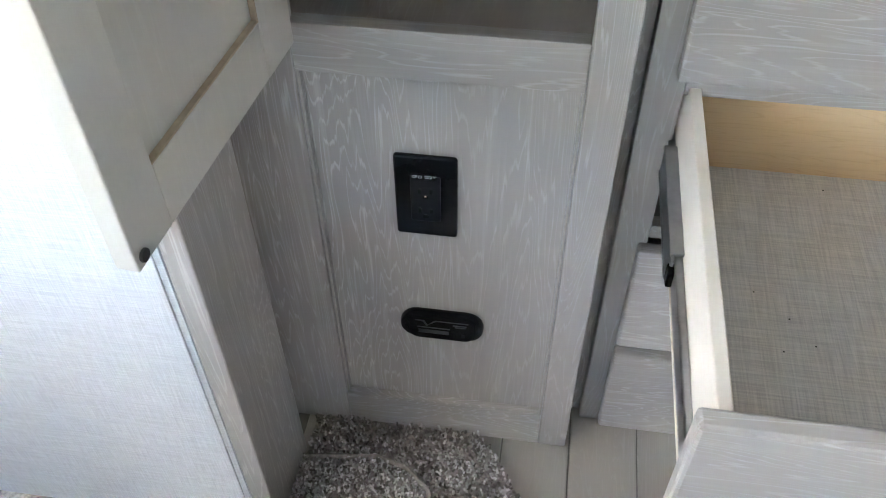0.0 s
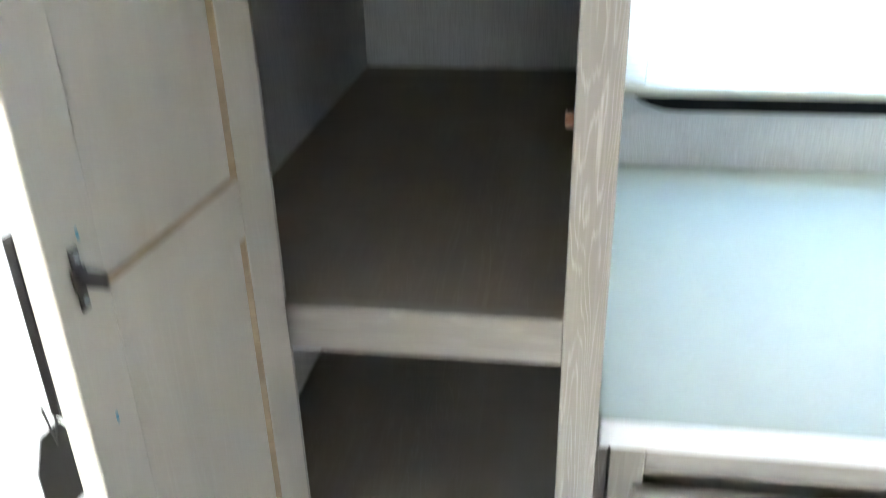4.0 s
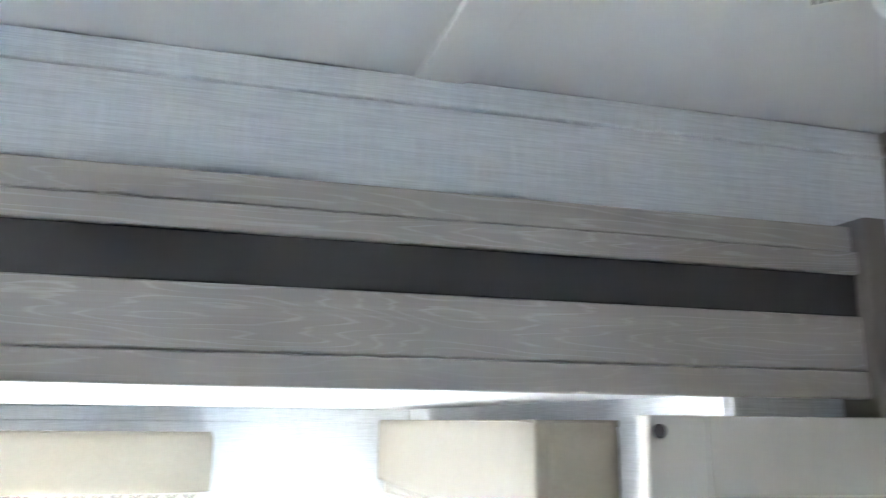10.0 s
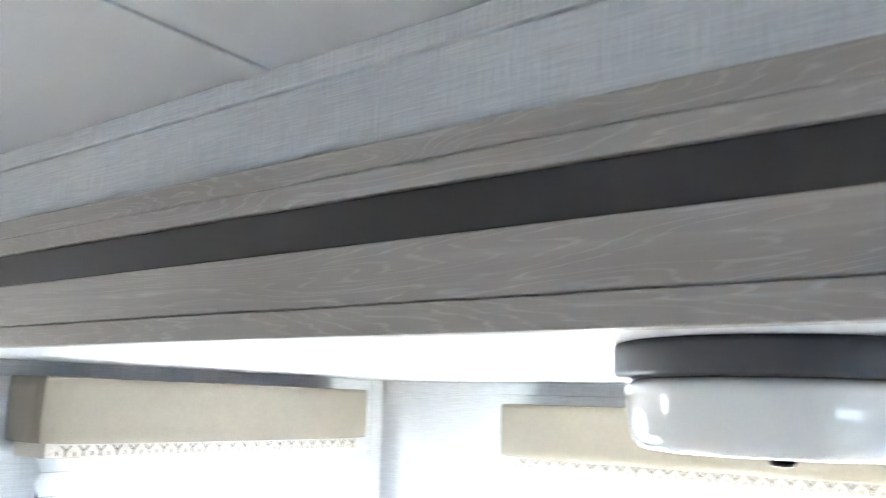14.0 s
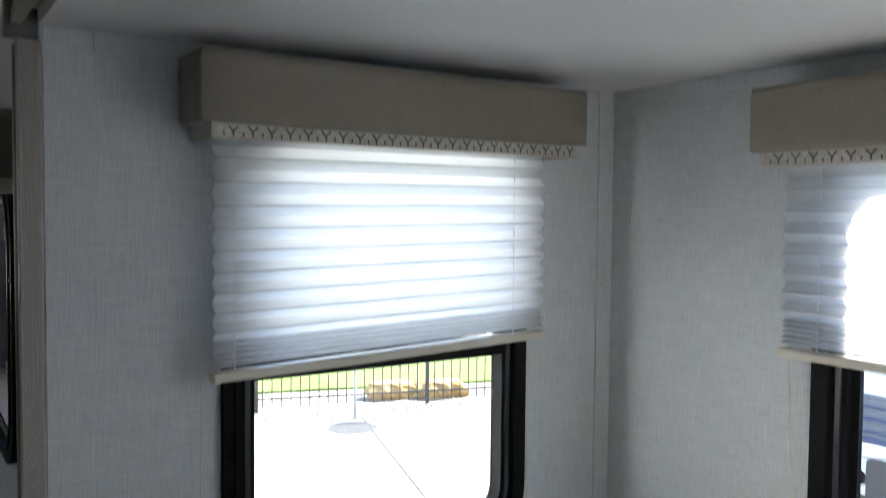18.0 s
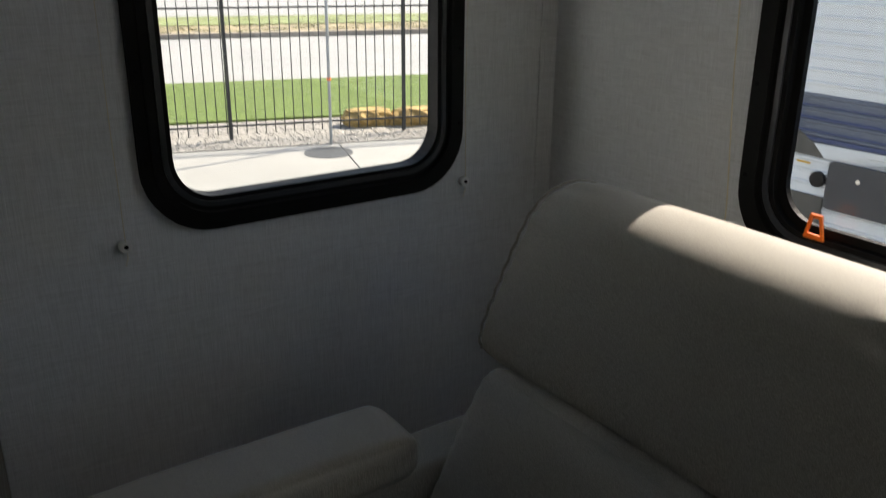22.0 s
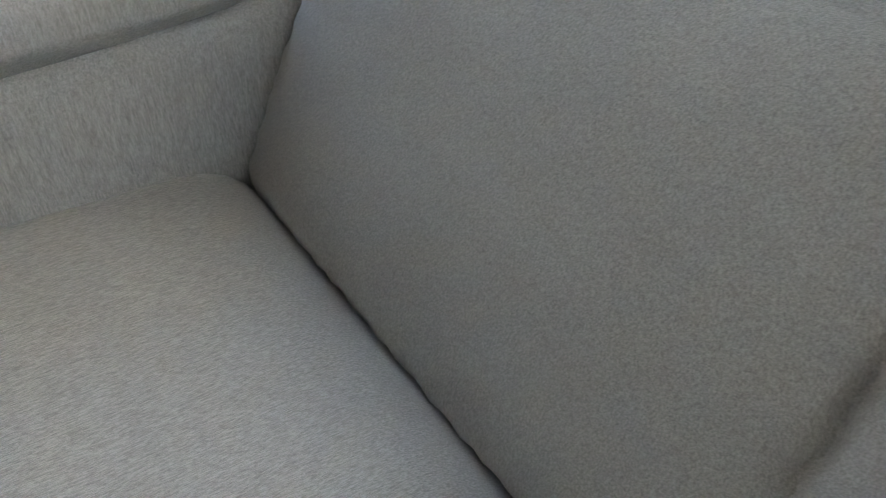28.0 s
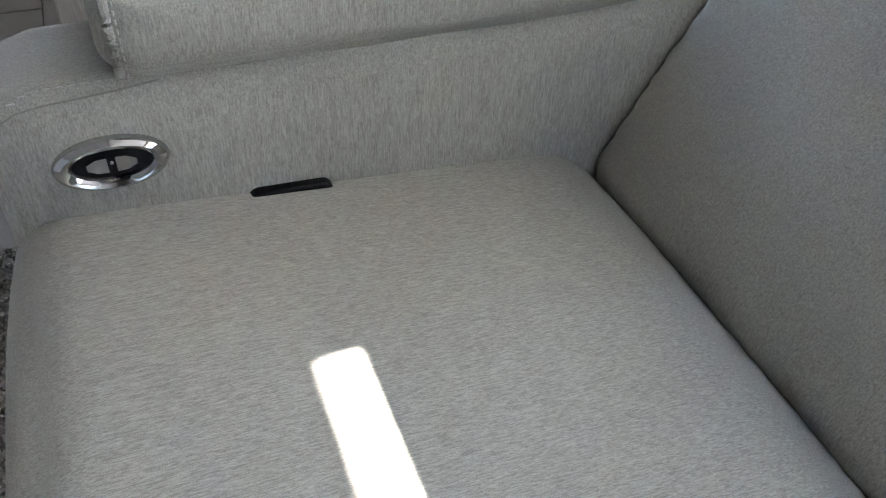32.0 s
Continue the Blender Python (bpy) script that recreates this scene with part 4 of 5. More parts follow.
top = thing("countertop", (0.9, 0.3, KZ), "pale teal laminate countertop with a white front edge", "countertop")
part("slab", box(PR + 0.002, 0.026, KZ + 0.001, KX1, KW - 0.001, 0.957, 0.002), COUNTER, top)
part("edge_band", box(PR + 0.003, 0.018, KZ, KX1, 0.0255, 0.9572, 0.003), COUNTER_EDGE, top, "white edge band")


RUNNER = plain("runner_steel", (0.36, 0.36, 0.365), 0.3, 1.0, mottle=0.1, scale=40)


def drawer(z0, z1, out, handle=True):
    """A drawer with its front from z0 to z1, pulled out by so many metres."""
    d = thing("drawer", (0.61, KF - out, z0), "limed oak drawer " + ("pulled wide open, empty, plywood sides" if out else "front, closed, with raised edges"), "drawer", "kitchen drawers")
    x0, x1, yf = 0.376, 0.846, KF - 0.002 - out
    part("front", box(x0, yf - 0.019, z0, x1, yf, z1, 0.004, 2), WOOD_X, d)
    if handle:
        zc = z0 + 0.129
        h = part("handle", box(0.478, yf - 0.046, zc - 0.005, 0.628, yf - 0.036, zc + 0.006, 0.0015), BLACK, d, "square black bar pull")
        for x in (0.478, 0.618):
            part("handle_foot", box(x, yf - 0.0375, zc - 0.005, x + 0.010, yf - 0.0185, zc + 0.006, 0.001), BLACK, h)
    if out:
        zb, zt = z0 + 0.062, z1 - 0.010
        for x in (0.3925, 0.8125):
            part("side", box(x, yf + 0.0005, zb - 0.012, x + 0.012, yf + 0.43, zt, 0.0015), PLY_FACE, d, "pale plywood side")
        part("back", box(0.405, yf + 0.417, zb - 0.012, 0.812, yf + 0.43, zt - 0.004, 0.0015), PLY, d, "knotty pine drawer back")
        part("bottom", box(0.405, yf + 0.0005, zb, 0.812, yf + 0.4165, zb + 0.006), DRAWER_LINER, d, "grey-brown woven-print drawer bottom")
        for x, sx in ((0.392, -1), (0.825, 1)):
            r = part("runner", box(x, yf + 0.015, zb + 0.036, x + sx * 0.008, yf + 0.425, zb + 0.062, 0.002), RUNNER, d, "dark steel ball-bearing runner")
            for zf in (0.032, 0.066):
                part("runner_flange", box(x, yf + 0.212, zb + zf - 0.002, x + sx * 0.0135, 0.040, zb + zf + 0.002, 0.001), RUNNER, r)
            part("runner_rail", box(x + sx * 0.009, yf + 0.205, zb + 0.032, x + sx * 0.0125, 0.040, zb + 0.066, 0.001), RUNNER, r)
            part("runner_stop", box(x + sx * 0.002, yf + 0.196, zb + 0.038, x + sx * 0.014, yf + 0.211, zb + 0.058, 0.002), BLACK, r)
    return d


drawer(0.640, 0.846, 0.0)
drawer(0.430, 0.632, 0.384, False)
drawer(0.214, 0.400, 0.0)
drawer(0.014, 0.196, 0.0)
for x, y in ((0.47, -0.10), (0.52, -0.16), (0.50, -0.13), (0.56, 0.06), (0.49, -0.17)):
    tagged(link_mesh("wood_chip", box(x, y, 0.4985, x + 0.0016, y + 0.0012, 0.4995, 0.0003), BLACK), "dark crumb lying in the open drawer", "crumb")

UF, UZ = 0.19, 1.731
upper = thing("wall_cabinet", (0.8, 0.4, UZ), "limed oak wall cabinet with recessed panel doors over the window", "cabinet")
part("carcass", box(PR + 0.002, UF + 0.02, UZ + 0.012, KX1, 0.47, CEIL - 0.002), WOOD_X, upper)
part("stile", box(PR + 0.002, UF, UZ, 0.385, UF + 0.019, CEIL - 0.03, 0.0015), WOOD_Z, upper)
part("bottom_rail", box(0.3855, UF + 0.0006, UZ, KX1, UF + 0.019, 1.786, 0.0012), WOOD_X, upper)
part("top_rail", box(0.3855, UF + 0.0006, 2.015, KX1, UF + 0.019, CEIL - 0.03, 0.0012), WOOD_X, upper)
part("underside", box(PR + 0.002, UF + 0.0195, UZ + 0.004, KX1, kitchen_y(UZ) - 0.004, UZ + 0.0115), WOOD_X, upper)
part("crown", box(PR + 0.003, UF - 0.006, CEIL - 0.029, KX1, UF + 0.03, CEIL - 0.001, 0.002), WOOD_X, upper)
x = 0.385
while x < 1.6:
    part("panel", box(x - 0.004, UF + 0.012, 1.78, x + 0.183, UF + 0.018, 2.02), WOOD_Z, upper)
    part("stile", box(x + 0.179, UF, 1.7865, x + 0.2425, UF + 0.019, 2.0145, 0.0015), WOOD_Z, upper)
    pull = part("handle", box(x + 0.228, UF - 0.036, 1.900, x + 0.238, UF - 0.026, 2.02, 0.002), BLACK, upper, "square black bar pull")
    for z in (1.900, 2.010):
        part("handle_foot", box(x + 0.228, UF - 0.027, z, x + 0.238, UF - 0.0005, z + 0.010, 0.001), BLACK, pull)
    # narrow pale upright strip just below each handle
    part("stop", box(x + 0.2305, UF - 0.004, 1.845, x + 0.2385, UF - 0.0002, 1.896, 0.001), PLY_FACE, upper, "narrow pale strip below the handle")
    x += 0.2430

sign = thing("hanging_sign", (0.575, -0.02, 1.60), "black and yellow cardboard solar-ready tag hanging from the ceiling", "sign")
SIGN_BLACK = plain("sign_black", (0.02, 0.02, 0.022), 0.4)
SIGN_YELLOW = plain("sign_yellow", (0.78, 0.42, 0.02), 0.4, mottle=0.04)
SIGN_WHITE = plain("sign_white", (0.8, 0.8, 0.78), 0.4, mottle=0.02)
sy = -0.02
def sign_plate(pts, dy0, dy1):
    return slab_prism(pts, sy + dy0, sy + dy1)
part("upper_card", sign_plate([(0.545, 1.752), (0.606, 1.752), (0.622, 2.02), (0.543, 2.02)], 0, 0.001), SIGN_BLACK, sign, "black printed upper card")
part("lower_card", sign_plate([(0.5445, 1.628), (0.578, 1.585), (0.606, 1.7515), (0.545, 1.7515)], 0, 0.001), SIGN_YELLOW, sign, "yellow printed lower card")
part("gold_rule", sign_plate([(0.545, 1.812), (0.609, 1.829), (0.609, 1.831), (0.545, 1.814)], -0.0004, 0), SIGN_YELLOW, sign)
part("badge_rim", sign_plate([(0.588 + 0.024 * math.cos(a) * 0.95, 1.858 + 0.030 * math.sin(a) + 0.008 * math.cos(a)) for a in [k * math.pi / 12 for k in range(24)]], -0.0004, 0), SIGN_YELLOW, sign)
part("badge", sign_plate([(0.590 + 0.020 * math.cos(a), 1.860 + 0.023 * math.sin(a) + 0.007 * math.cos(a)) for a in [k * math.pi / 12 for k in range(24)]], -0.0008, -0.0004), SIGN_WHITE, sign)
part("badge_bar", sign_plate([(0.576, 1.854), (0.604, 1.864), (0.604, 1.869), (0.576, 1.859)], -0.0011, -0.0008), SIGN_BLACK, sign)
writing(sign, "WIRED", 0.026, pose(0.5455, sy - 0.0006, 1.782, 90, 0, 0) @ Matrix.Diagonal((0.78, 1.5, 1, 1)), SIGN_WHITE)
writing(sign, "FOR SOLAR", 0.016, pose(0.5455, sy - 0.0006, 1.762, 90, 0, 0) @ Matrix.Diagonal((0.68, 1.2, 1, 1)), SIGN_WHITE)
for k in range(2):
    part("print_bar", box(0.549, sy - 0.0006, 1.727 - 0.009 * k, 0.584, sy - 0.0001, 1.732 - 0.009 * k), SIGN_WHITE, sign)
for k in range(8):
    part("print_bar", box(0.548, sy - 0.0006, 1.709 - 0.0042 * k - (0.008 if k > 4 else 0), 0.586 - 0.004 * (k % 3), sy - 0.0001, 1.7105 - 0.0042 * k - (0.008 if k > 4 else 0)), plain("sign_dim", (0.45, 0.24, 0.02), 0.5), sign)
part("picture", sign_plate([(0.556, 1.617), (0.582, 1.617), (0.587, 1.668), (0.566, 1.676)], -0.0005, 0), SIGN_WHITE, sign)
part("picture_shape", sign_plate([(0.558, 1.655), (0.565, 1.642), (0.567, 1.645), (0.561, 1.657)], -0.0009, -0.0005), SIGN_BLACK, sign)
for x in (0.553, 0.612):
    part("string", cyl((x, sy + 0.0005, 2.015), (x, sy + 0.0005, 2.053), 0.0006, 5), CORD, sign)

hinge_line = Vector((0.5445, sy, 0))
sign.matrix_world = Matrix.Translation(hinge_line + Vector((0.026, 0, -0.0315))) @ Matrix.Rotation(radians(43), 4, "Z") @ Matrix.Translation(sign.location - hinge_line) @ Matrix.Diagonal((1, 1, 1.15, 1))
# ---- ceiling things ----
smoke = thing("smoke_alarm", (0.228, -0.229, CEIL), "white round smoke alarm on the ceiling", "smoke alarm")
SMOKE_WHITE = plain("alarm_white", (0.74, 0.75, 0.75), 0.4, mottle=0.02)
part("base", cyl((0.228, -0.229, CEIL), (0.228, -0.229, CEIL - 0.012), 0.061, 40), SMOKE_WHITE, smoke, "", True)
part("case", cyl((0.228, -0.229, CEIL - 0.012), (0.228, -0.229, CEIL - 0.042), 0.058, 40, 0.053, 0.006), SMOKE_WHITE, smoke, "", True)
part("button", cyl((0.248, -0.211, CEIL - 0.042), (0.248, -0.211, CEIL - 0.045), 0.007, 20, bevel=0.001), plain("alarm_grey", (0.42, 0.43, 0.44), 0.5), smoke)
part("sounder", cyl((0.224, -0.194, CEIL - 0.042), (0.224, -0.194, CEIL - 0.0435), 0.005, 16), plain("alarm_dark", (0.25, 0.25, 0.25), 0.6), smoke)
note = thing("paper_label", (0.145, -0.241, CEIL), "small printed paper label with a red heading stuck beside the alarm", "label")
part("paper", turned(box(-0.045, -0.03, -0.0012, 0.02, 0.03, -0.0004), pose(0.168, -0.238, CEIL, 0, 0, 50)), SIGN_WHITE, note)
part("heading", turned(box(-0.005, -0.03, -0.0018, 0.02, 0.03, -0.0013), pose(0.168, -0.238, CEIL, 0, 0, 50)), plain("label_red", (0.55, 0.10, 0.03), 0.5), note)
for k in range(7):
    part("print_bar", turned(box(-0.041 + 0.005 * k, -0.026, -0.0018, -0.039 + 0.005 * k, 0.024, -0.0013), pose(0.168, -0.238, CEIL, 0, 0, 50)), plain("label_ink", (0.12, 0.12, 0.12), 0.6), note)

LX, LY = -0.274, -1.276
lamp = thing("ceiling_lamp", (LX, LY, ZS), "round ceiling lamp, white drum shade under a dark ring", "ceiling lamp")
part("ring", cyl((LX, LY, ZS), (LX, LY, ZS - 0.028), 0.1305, 56, bevel=0.005), plain("ring_grey", (0.045, 0.048, 0.055), 0.4), lamp, "dark grey ring", True)
lamp_white = plain("lamp_diffuser", (0.82, 0.82, 0.80), 0.07, mottle=0.01, Coat_Weight=1.0)
part("diffuser", cyl((LX, LY, ZS - 0.028), (LX, LY, ZS - 0.084), 0.124, 56, 0.116, 0.014), lamp_white, lamp, "white drum diffuser", True)
part("finial", cyl((LX, LY, ZS - 0.084), (LX, LY, ZS - 0.094), 0.010, 16, bevel=0.003), BLACK, lamp)

# ---- floor things ----
mat_rug = thing("carpet_mat", (0.1, -0.1, 0), "thick grey-brown shag carpet flap on the floor", "carpet")
def pile(outline, z0, z1, seed):
    """A carpet piece with tufts over its face."""
    bm = bmesh.new()
    f = bm.faces.new([bm.verts.new((x, y, z0)) for x, y in outline])
    res = bmesh.ops.extrude_face_region(bm, geom=[f])
    bmesh.ops.translate(bm, verts=[v for v in res["geom"] if isinstance(v, bmesh.types.BMVert)], vec=(0, 0, z1 - z0))
    bmesh.ops.recalc_face_normals(bm, faces=bm.faces)
    return bm
def inside(p, poly):
    c = False
    for (x0, y0), (x1, y1) in zip(poly, poly[1:] + poly[:1]):
        if (y0 > p[1]) != (y1 > p[1]) and p[0] < (x1 - x0) * (p[1] - y0) / (y1 - y0) + x0:
            c = not c
    return c
def tufts(outline, z, count, seed):
    rng = random.Random(seed)
    xs, ys = [p[0] for p in outline], [p[1] for p in outline]
    verts, faces = [], []
    made = 0
    while made < count:
        p = (rng.uniform(min(xs), max(xs)), rng.uniform(min(ys), max(ys)))
        if not inside(p, outline):
            continue
        made += 1
        r, h, a = rng.uniform(0.0016, 0.0030), rng.uniform(0.004, 0.009), rng.uniform(0, 6.28)
        lean = (rng.uniform(-0.003, 0.003), rng.uniform(-0.003, 0.003))
        i = len(verts)
        for k in range(4):
            verts.append((p[0] + r * math.cos(a + k * 1.571), p[1] + r * math.sin(a + k * 1.571), z))
        for k in range(4):
            verts.append((p[0] + lean[0] + 0.75 * r * math.cos(a + k * 1.571), p[1] + lean[1] + 0.75 * r * math.sin(a + k * 1.571), z + h))
        faces += [(i + k, i + (k + 1) % 4, i + 4 + (k + 1) % 4, i + 4 + k) for k in range(4)] + [(i + 4, i + 5, i + 6, i + 7)]
    me = bpy.data.meshes.new("carpet_pile")
    me.from_pydata(verts, [], faces)
    return me
TUFT, tnt, tb = material("shag")
geo = tnt.nodes.new("ShaderNodeNewGeometry")
tnt.links.new(ramp(tnt, geo.outputs["Random Per Island"], [(0.0, (0.13, 0.115, 0.10)), (0.5, (0.30, 0.28, 0.255)), (1.0, (0.58, 0.56, 0.52))]), tb.inputs["Base Color"])
tb.inputs["Roughness"].default_value = 0.9
back_piece = [(-0.052, -0.002), (0.20, -0.002), (0.232, -0.04), (0.29, -0.13), (0.32, -0.30), (-0.052, -0.30)]
fold_piece = [(-0.05, -0.088), (0.06, -0.074), (0.105, -0.088), (0.14, -0.118), (0.158, -0.19), (0.16, -0.30), (-0.05, -0.30)]
for poly, z0, z1, n in ((back_piece, 0.0, 0.008, 5200), (fold_piece, 0.014, 0.028, 4600)):
    part("backing", pile(poly, z0, z1, 1), CARPET, mat_rug)
    me = tufts(poly, z1 - 0.001, n, 3)
    me.transform(Matrix.Translation(-root_place(mat_rug)))
    me.materials.append(TUFT)
    t = new("carpet_pile", me)
    t.parent = mat_rug
    t["kind"] = "stuff"
runner = thing("carpet_run", (0.1, -1.5, 0), "grey-brown carpet laid along the sofa's front", "carpet")
run_piece = [(-0.052, -0.302), (0.30, -0.302), (0.30, -2.59), (-0.052, -2.59)]
part("backing", pile(run_piece, 0.0, 0.008, 1), CARPET, runner)
me = tufts([(-0.05, -1.75), (0.298, -1.75), (0.298, -2.588), (-0.05, -2.588)], 0.007, 9000, 4)
me.transform(Matrix.Translation(-root_place(runner)))
me.materials.append(TUFT)
t = new("carpet_pile", me)
t.parent = runner
t["kind"] = "stuff"

# bound edge of the fold, its dark colour painting the step's shadow line
part("edge_binding", tube([(x, y, 0.031) for x, y in fold_piece[:6]], 0.0045, 8), plain("shaded_binding", (0.20, 0.18, 0.155), 0.9, mottle=0.4, scale=120), mat_rug, "bound edge of the folded piece, darkened to draw its shadow line")
# ---- sofa ----
AY = -2.071                   # inner face of the arm
SX, SZ = -0.56, 0.385         # line where seat and back meet
sofa = thing("theatre_sofa", (-0.6, -1.4, 0), "grey-beige twill two-seat recliner sofa with padded arms", "sofa")
SEATS = ((AY + 0.002, -1.484), (-1.479, -0.89))


def lean(bm, px, pz, deg):
    return turned(bm, Matrix.Translation((px, 0, pz)) @ Matrix.Rotation(radians(deg), 4, "Y") @ Matrix.Translation((-px, 0, -pz)))


def bolster_ring():
    """The headrest's cross-section in x, z, from the lower front edge round over the top."""
    key = [(-0.760, 0.716), (-0.746, 0.719), (-0.741, 0.735), (-0.752, 0.772), (-0.782, 0.835), (-0.815, 0.898), (-0.838, 0.933), (-0.866, 0.956), (-0.902, 0.968), (-0.940, 0.970), (-0.980, 0.958), (-1.006, 0.925), (-1.012, 0.87), (-0.985, 0.79), (-0.955, 0.735), (-0.93, 0.716)]
    n = len(key)
    ring = []
    for i in range(n):
        p0, p1, p2, p3 = [Vector(key[(i + d) % n]) for d in (-1, 0, 1, 2)]
        steps = max(2, int((p2 - p1).length / 0.0042))
        for t in range(steps):
            u = t / steps
            ring.append(0.5 * (2 * p1 + (p2 - p0) * u + (2 * p0 - 5 * p1 + 4 * p2 - p3) * u * u + (3 * p1 - p0 - 3 * p2 + p3) * u ** 3))
    return ring


def bolster(y0, y1, k):
    """The headrest roll: one cross-section swept along y, pinched and folded at the sofa's middle."""
    ring = bolster_ring()
    mid = Vector((-0.875, 0.845))
    arc, lengths = 0.0, []
    for a, b in zip(ring, ring[1:] + ring[:1]):
        lengths.append(arc)
        arc += (b - a).length
    pinch_y = y1 if k == 0 else y0
    pinch_s = min(range(len(ring)), key=lambda i: (ring[i] - Vector((-0.842, 0.937))).length)
    rows, m = [], 150
    bm = bmesh.new()
    for j in range(m + 1):
        u = j / m
        u = u - 0.10 * math.sin(2 * math.pi * u) / (2 * math.pi) * 6
        y = y0 + (y1 - y0) * u
        e = min(y - y0, y1 - y)
        inset = 0.005 * (1 - min(1.0, e / 0.010)) ** 2
        row = []
        for i, p in enumerate(ring):
            out = (p - mid).normalized()
            q = p - out * inset
            soft = noise.noise(Vector((p.x * 7, y * 6, p.y * 7 + k * 3)))
            edge = max(0.0, 1 - e / 0.10)
            q = q + out * (0.0030 * soft + 0.0016 * edge * math.sin(lengths[i] * 115 + 2 * k + y * 4) - 0.010 * edge ** 3 * 0.5)
            dy, ds = abs(y - pinch_y), lengths[i] - lengths[pinch_s]
            r = math.hypot(dy, ds)
            if r < 0.11:
                a = math.atan2(ds, dy + 1e-6)
                fade = (1 - r / 0.11) ** 1.4 * min(1.0, r / 0.022) ** 1.5
                crease = sum(math.exp(-((a - c) / 0.21) ** 2) * w for c, w in ((0.02, 0.8), (0.62, 1.0), (1.25, 0.9), (-0.65, 0.25)))
                ridge = sum(math.exp(-((a - c) / 0.22) ** 2) * w for c, w in ((0.32, 1.0), (0.94, 1.0), (1.5, 0.6)))
                q = q - out * (fade * (0.013 * crease - 0.009 * ridge) + 0.010 * max(0.0, 1 - r / 0.03) ** 2)
            row.append(bm.verts.new((q.x, y, q.y)))
        rows.append(row)
    for a, b in zip(rows, rows[1:]):
        for i in range(len(ring)):
            bm.faces.new((a[i], a[(i + 1) % len(ring)], b[(i + 1) % len(ring)], b[i]))
    for row in (rows[0], rows[-1]):
        bm.faces.new(row)
    bmesh.ops.recalc_face_normals(bm, faces=bm.faces)
    return bm


THREAD = plain("light_thread", (0.37, 0.355, 0.33), 0.8, mottle=0.2, scale=300)
SEAM = plain("sofa_thread", (0.20, 0.19, 0.17), 0.8, mottle=0.2, scale=300)
for k, (y0, y1) in enumerate(SEATS):
    seat = cushion(SX - 0.014, y0 - (0.03 if k == 0 else 0), 0.225, -0.012, y1, SZ + 0.016, 0.042, 0.014, 24, 0.0, 0.020)
    for v in seat.verts:
        d = v.co.x - (SX - 0.014)
        if v.co.z > 0.3 and d < 0.095:
            mid = 1 - abs(2 * (v.co.y - y0) / (y1 - y0) - 1) ** 2
            v.co.z -= (0.046 - 0.012 * max(0.0, mid)) * (1 - d / 0.095) ** 2
    part("seat_cushion", lean(seat, SX, SZ, -5.0), SOFA_SEAT, sofa, "", True)
    low = cushion(SX - 0.15, y0 - 0.010, SZ - 0.018, SX + 0.010, y1 + 0.001, SZ + 0.368, 0.026, 0.025, 44, 0.0018, 0.018)
    for v in low.verts:
        e = min(v.co.y - y0 + 0.010, y1 + 0.001 - v.co.y)
        if e < 0.045 and v.co.x > SX - 0.06:
            fall = (1 - max(0.0, e) / 0.045) ** 2
            v.co.x += fall * 0.0026 * math.sin(v.co.z * 210 + 5 * noise.noise(Vector((0.3, y0, v.co.z * 22)))) - 0.004 * fall
        rim_z = min(v.co.z - SZ + 0.006, SZ + 0.374 - v.co.z)
        if rim_z < 0.03 and v.co.x > SX - 0.06:
            v.co.x += (1 - max(0.0, rim_z) / 0.03) ** 2 * 0.0022 * math.sin(v.co.y * 170 + 4 * noise.noise(Vector((v.co.y * 19, 0.7, y0))))
    part("back_cushion", lean(low, SX, SZ, -28), SOFA, sofa, "", True)
    part("headrest", bolster(y0 - 0.044 if k == 0 else y0, y1 if k == 0 else y1 + 0.03, k), SOFA, sofa, "", True)
    end_y = y0 - 0.045 if k == 0 else y1 + 0.031
    hem = [(p.x - 0.003 * (p.x + 0.875) / 0.13, end_y + 0.0012 * math.sin(i * 0.9), p.y - 0.003 * (p.y - 0.845) / 0.12) for i, p in enumerate(bolster_ring())]
    part("piping", tube(hem + hem[:1], 0.0024, 6), SOFA, sofa, "puckered seam round the headrest's end", True)
    front = [(-0.0045, y0 + 0.012 + (y1 - y0 - 0.024) * q / 12, 0.388 - 0.010 * abs(q / 6 - 1) ** 4) for q in range(13)]
    part("piping", tube(front, 0.0016, 6), THREAD, sofa, "pale seam along the seat's front edge", True)
    part("seat_front", cushion(-0.07, y0, 0.05, -0.010, y1, 0.30, 0.02, 0.004, 8), SOFA, sofa, "", True)
# unseen slab added behind the cushions to block sunlight leaking through their gaps
part("back_sun_block", lean(box(SX - 0.20, -2.10, 0.20, SX - 0.10, -0.80, 0.72, 0.02), SX, SZ, -25), SOFA, sofa)
part("back_post", lean(box(-0.86, -2.08, 0.60, -0.80, -0.82, 0.95, 0.015), -0.82, 0.70, -28), SOFA, sofa)
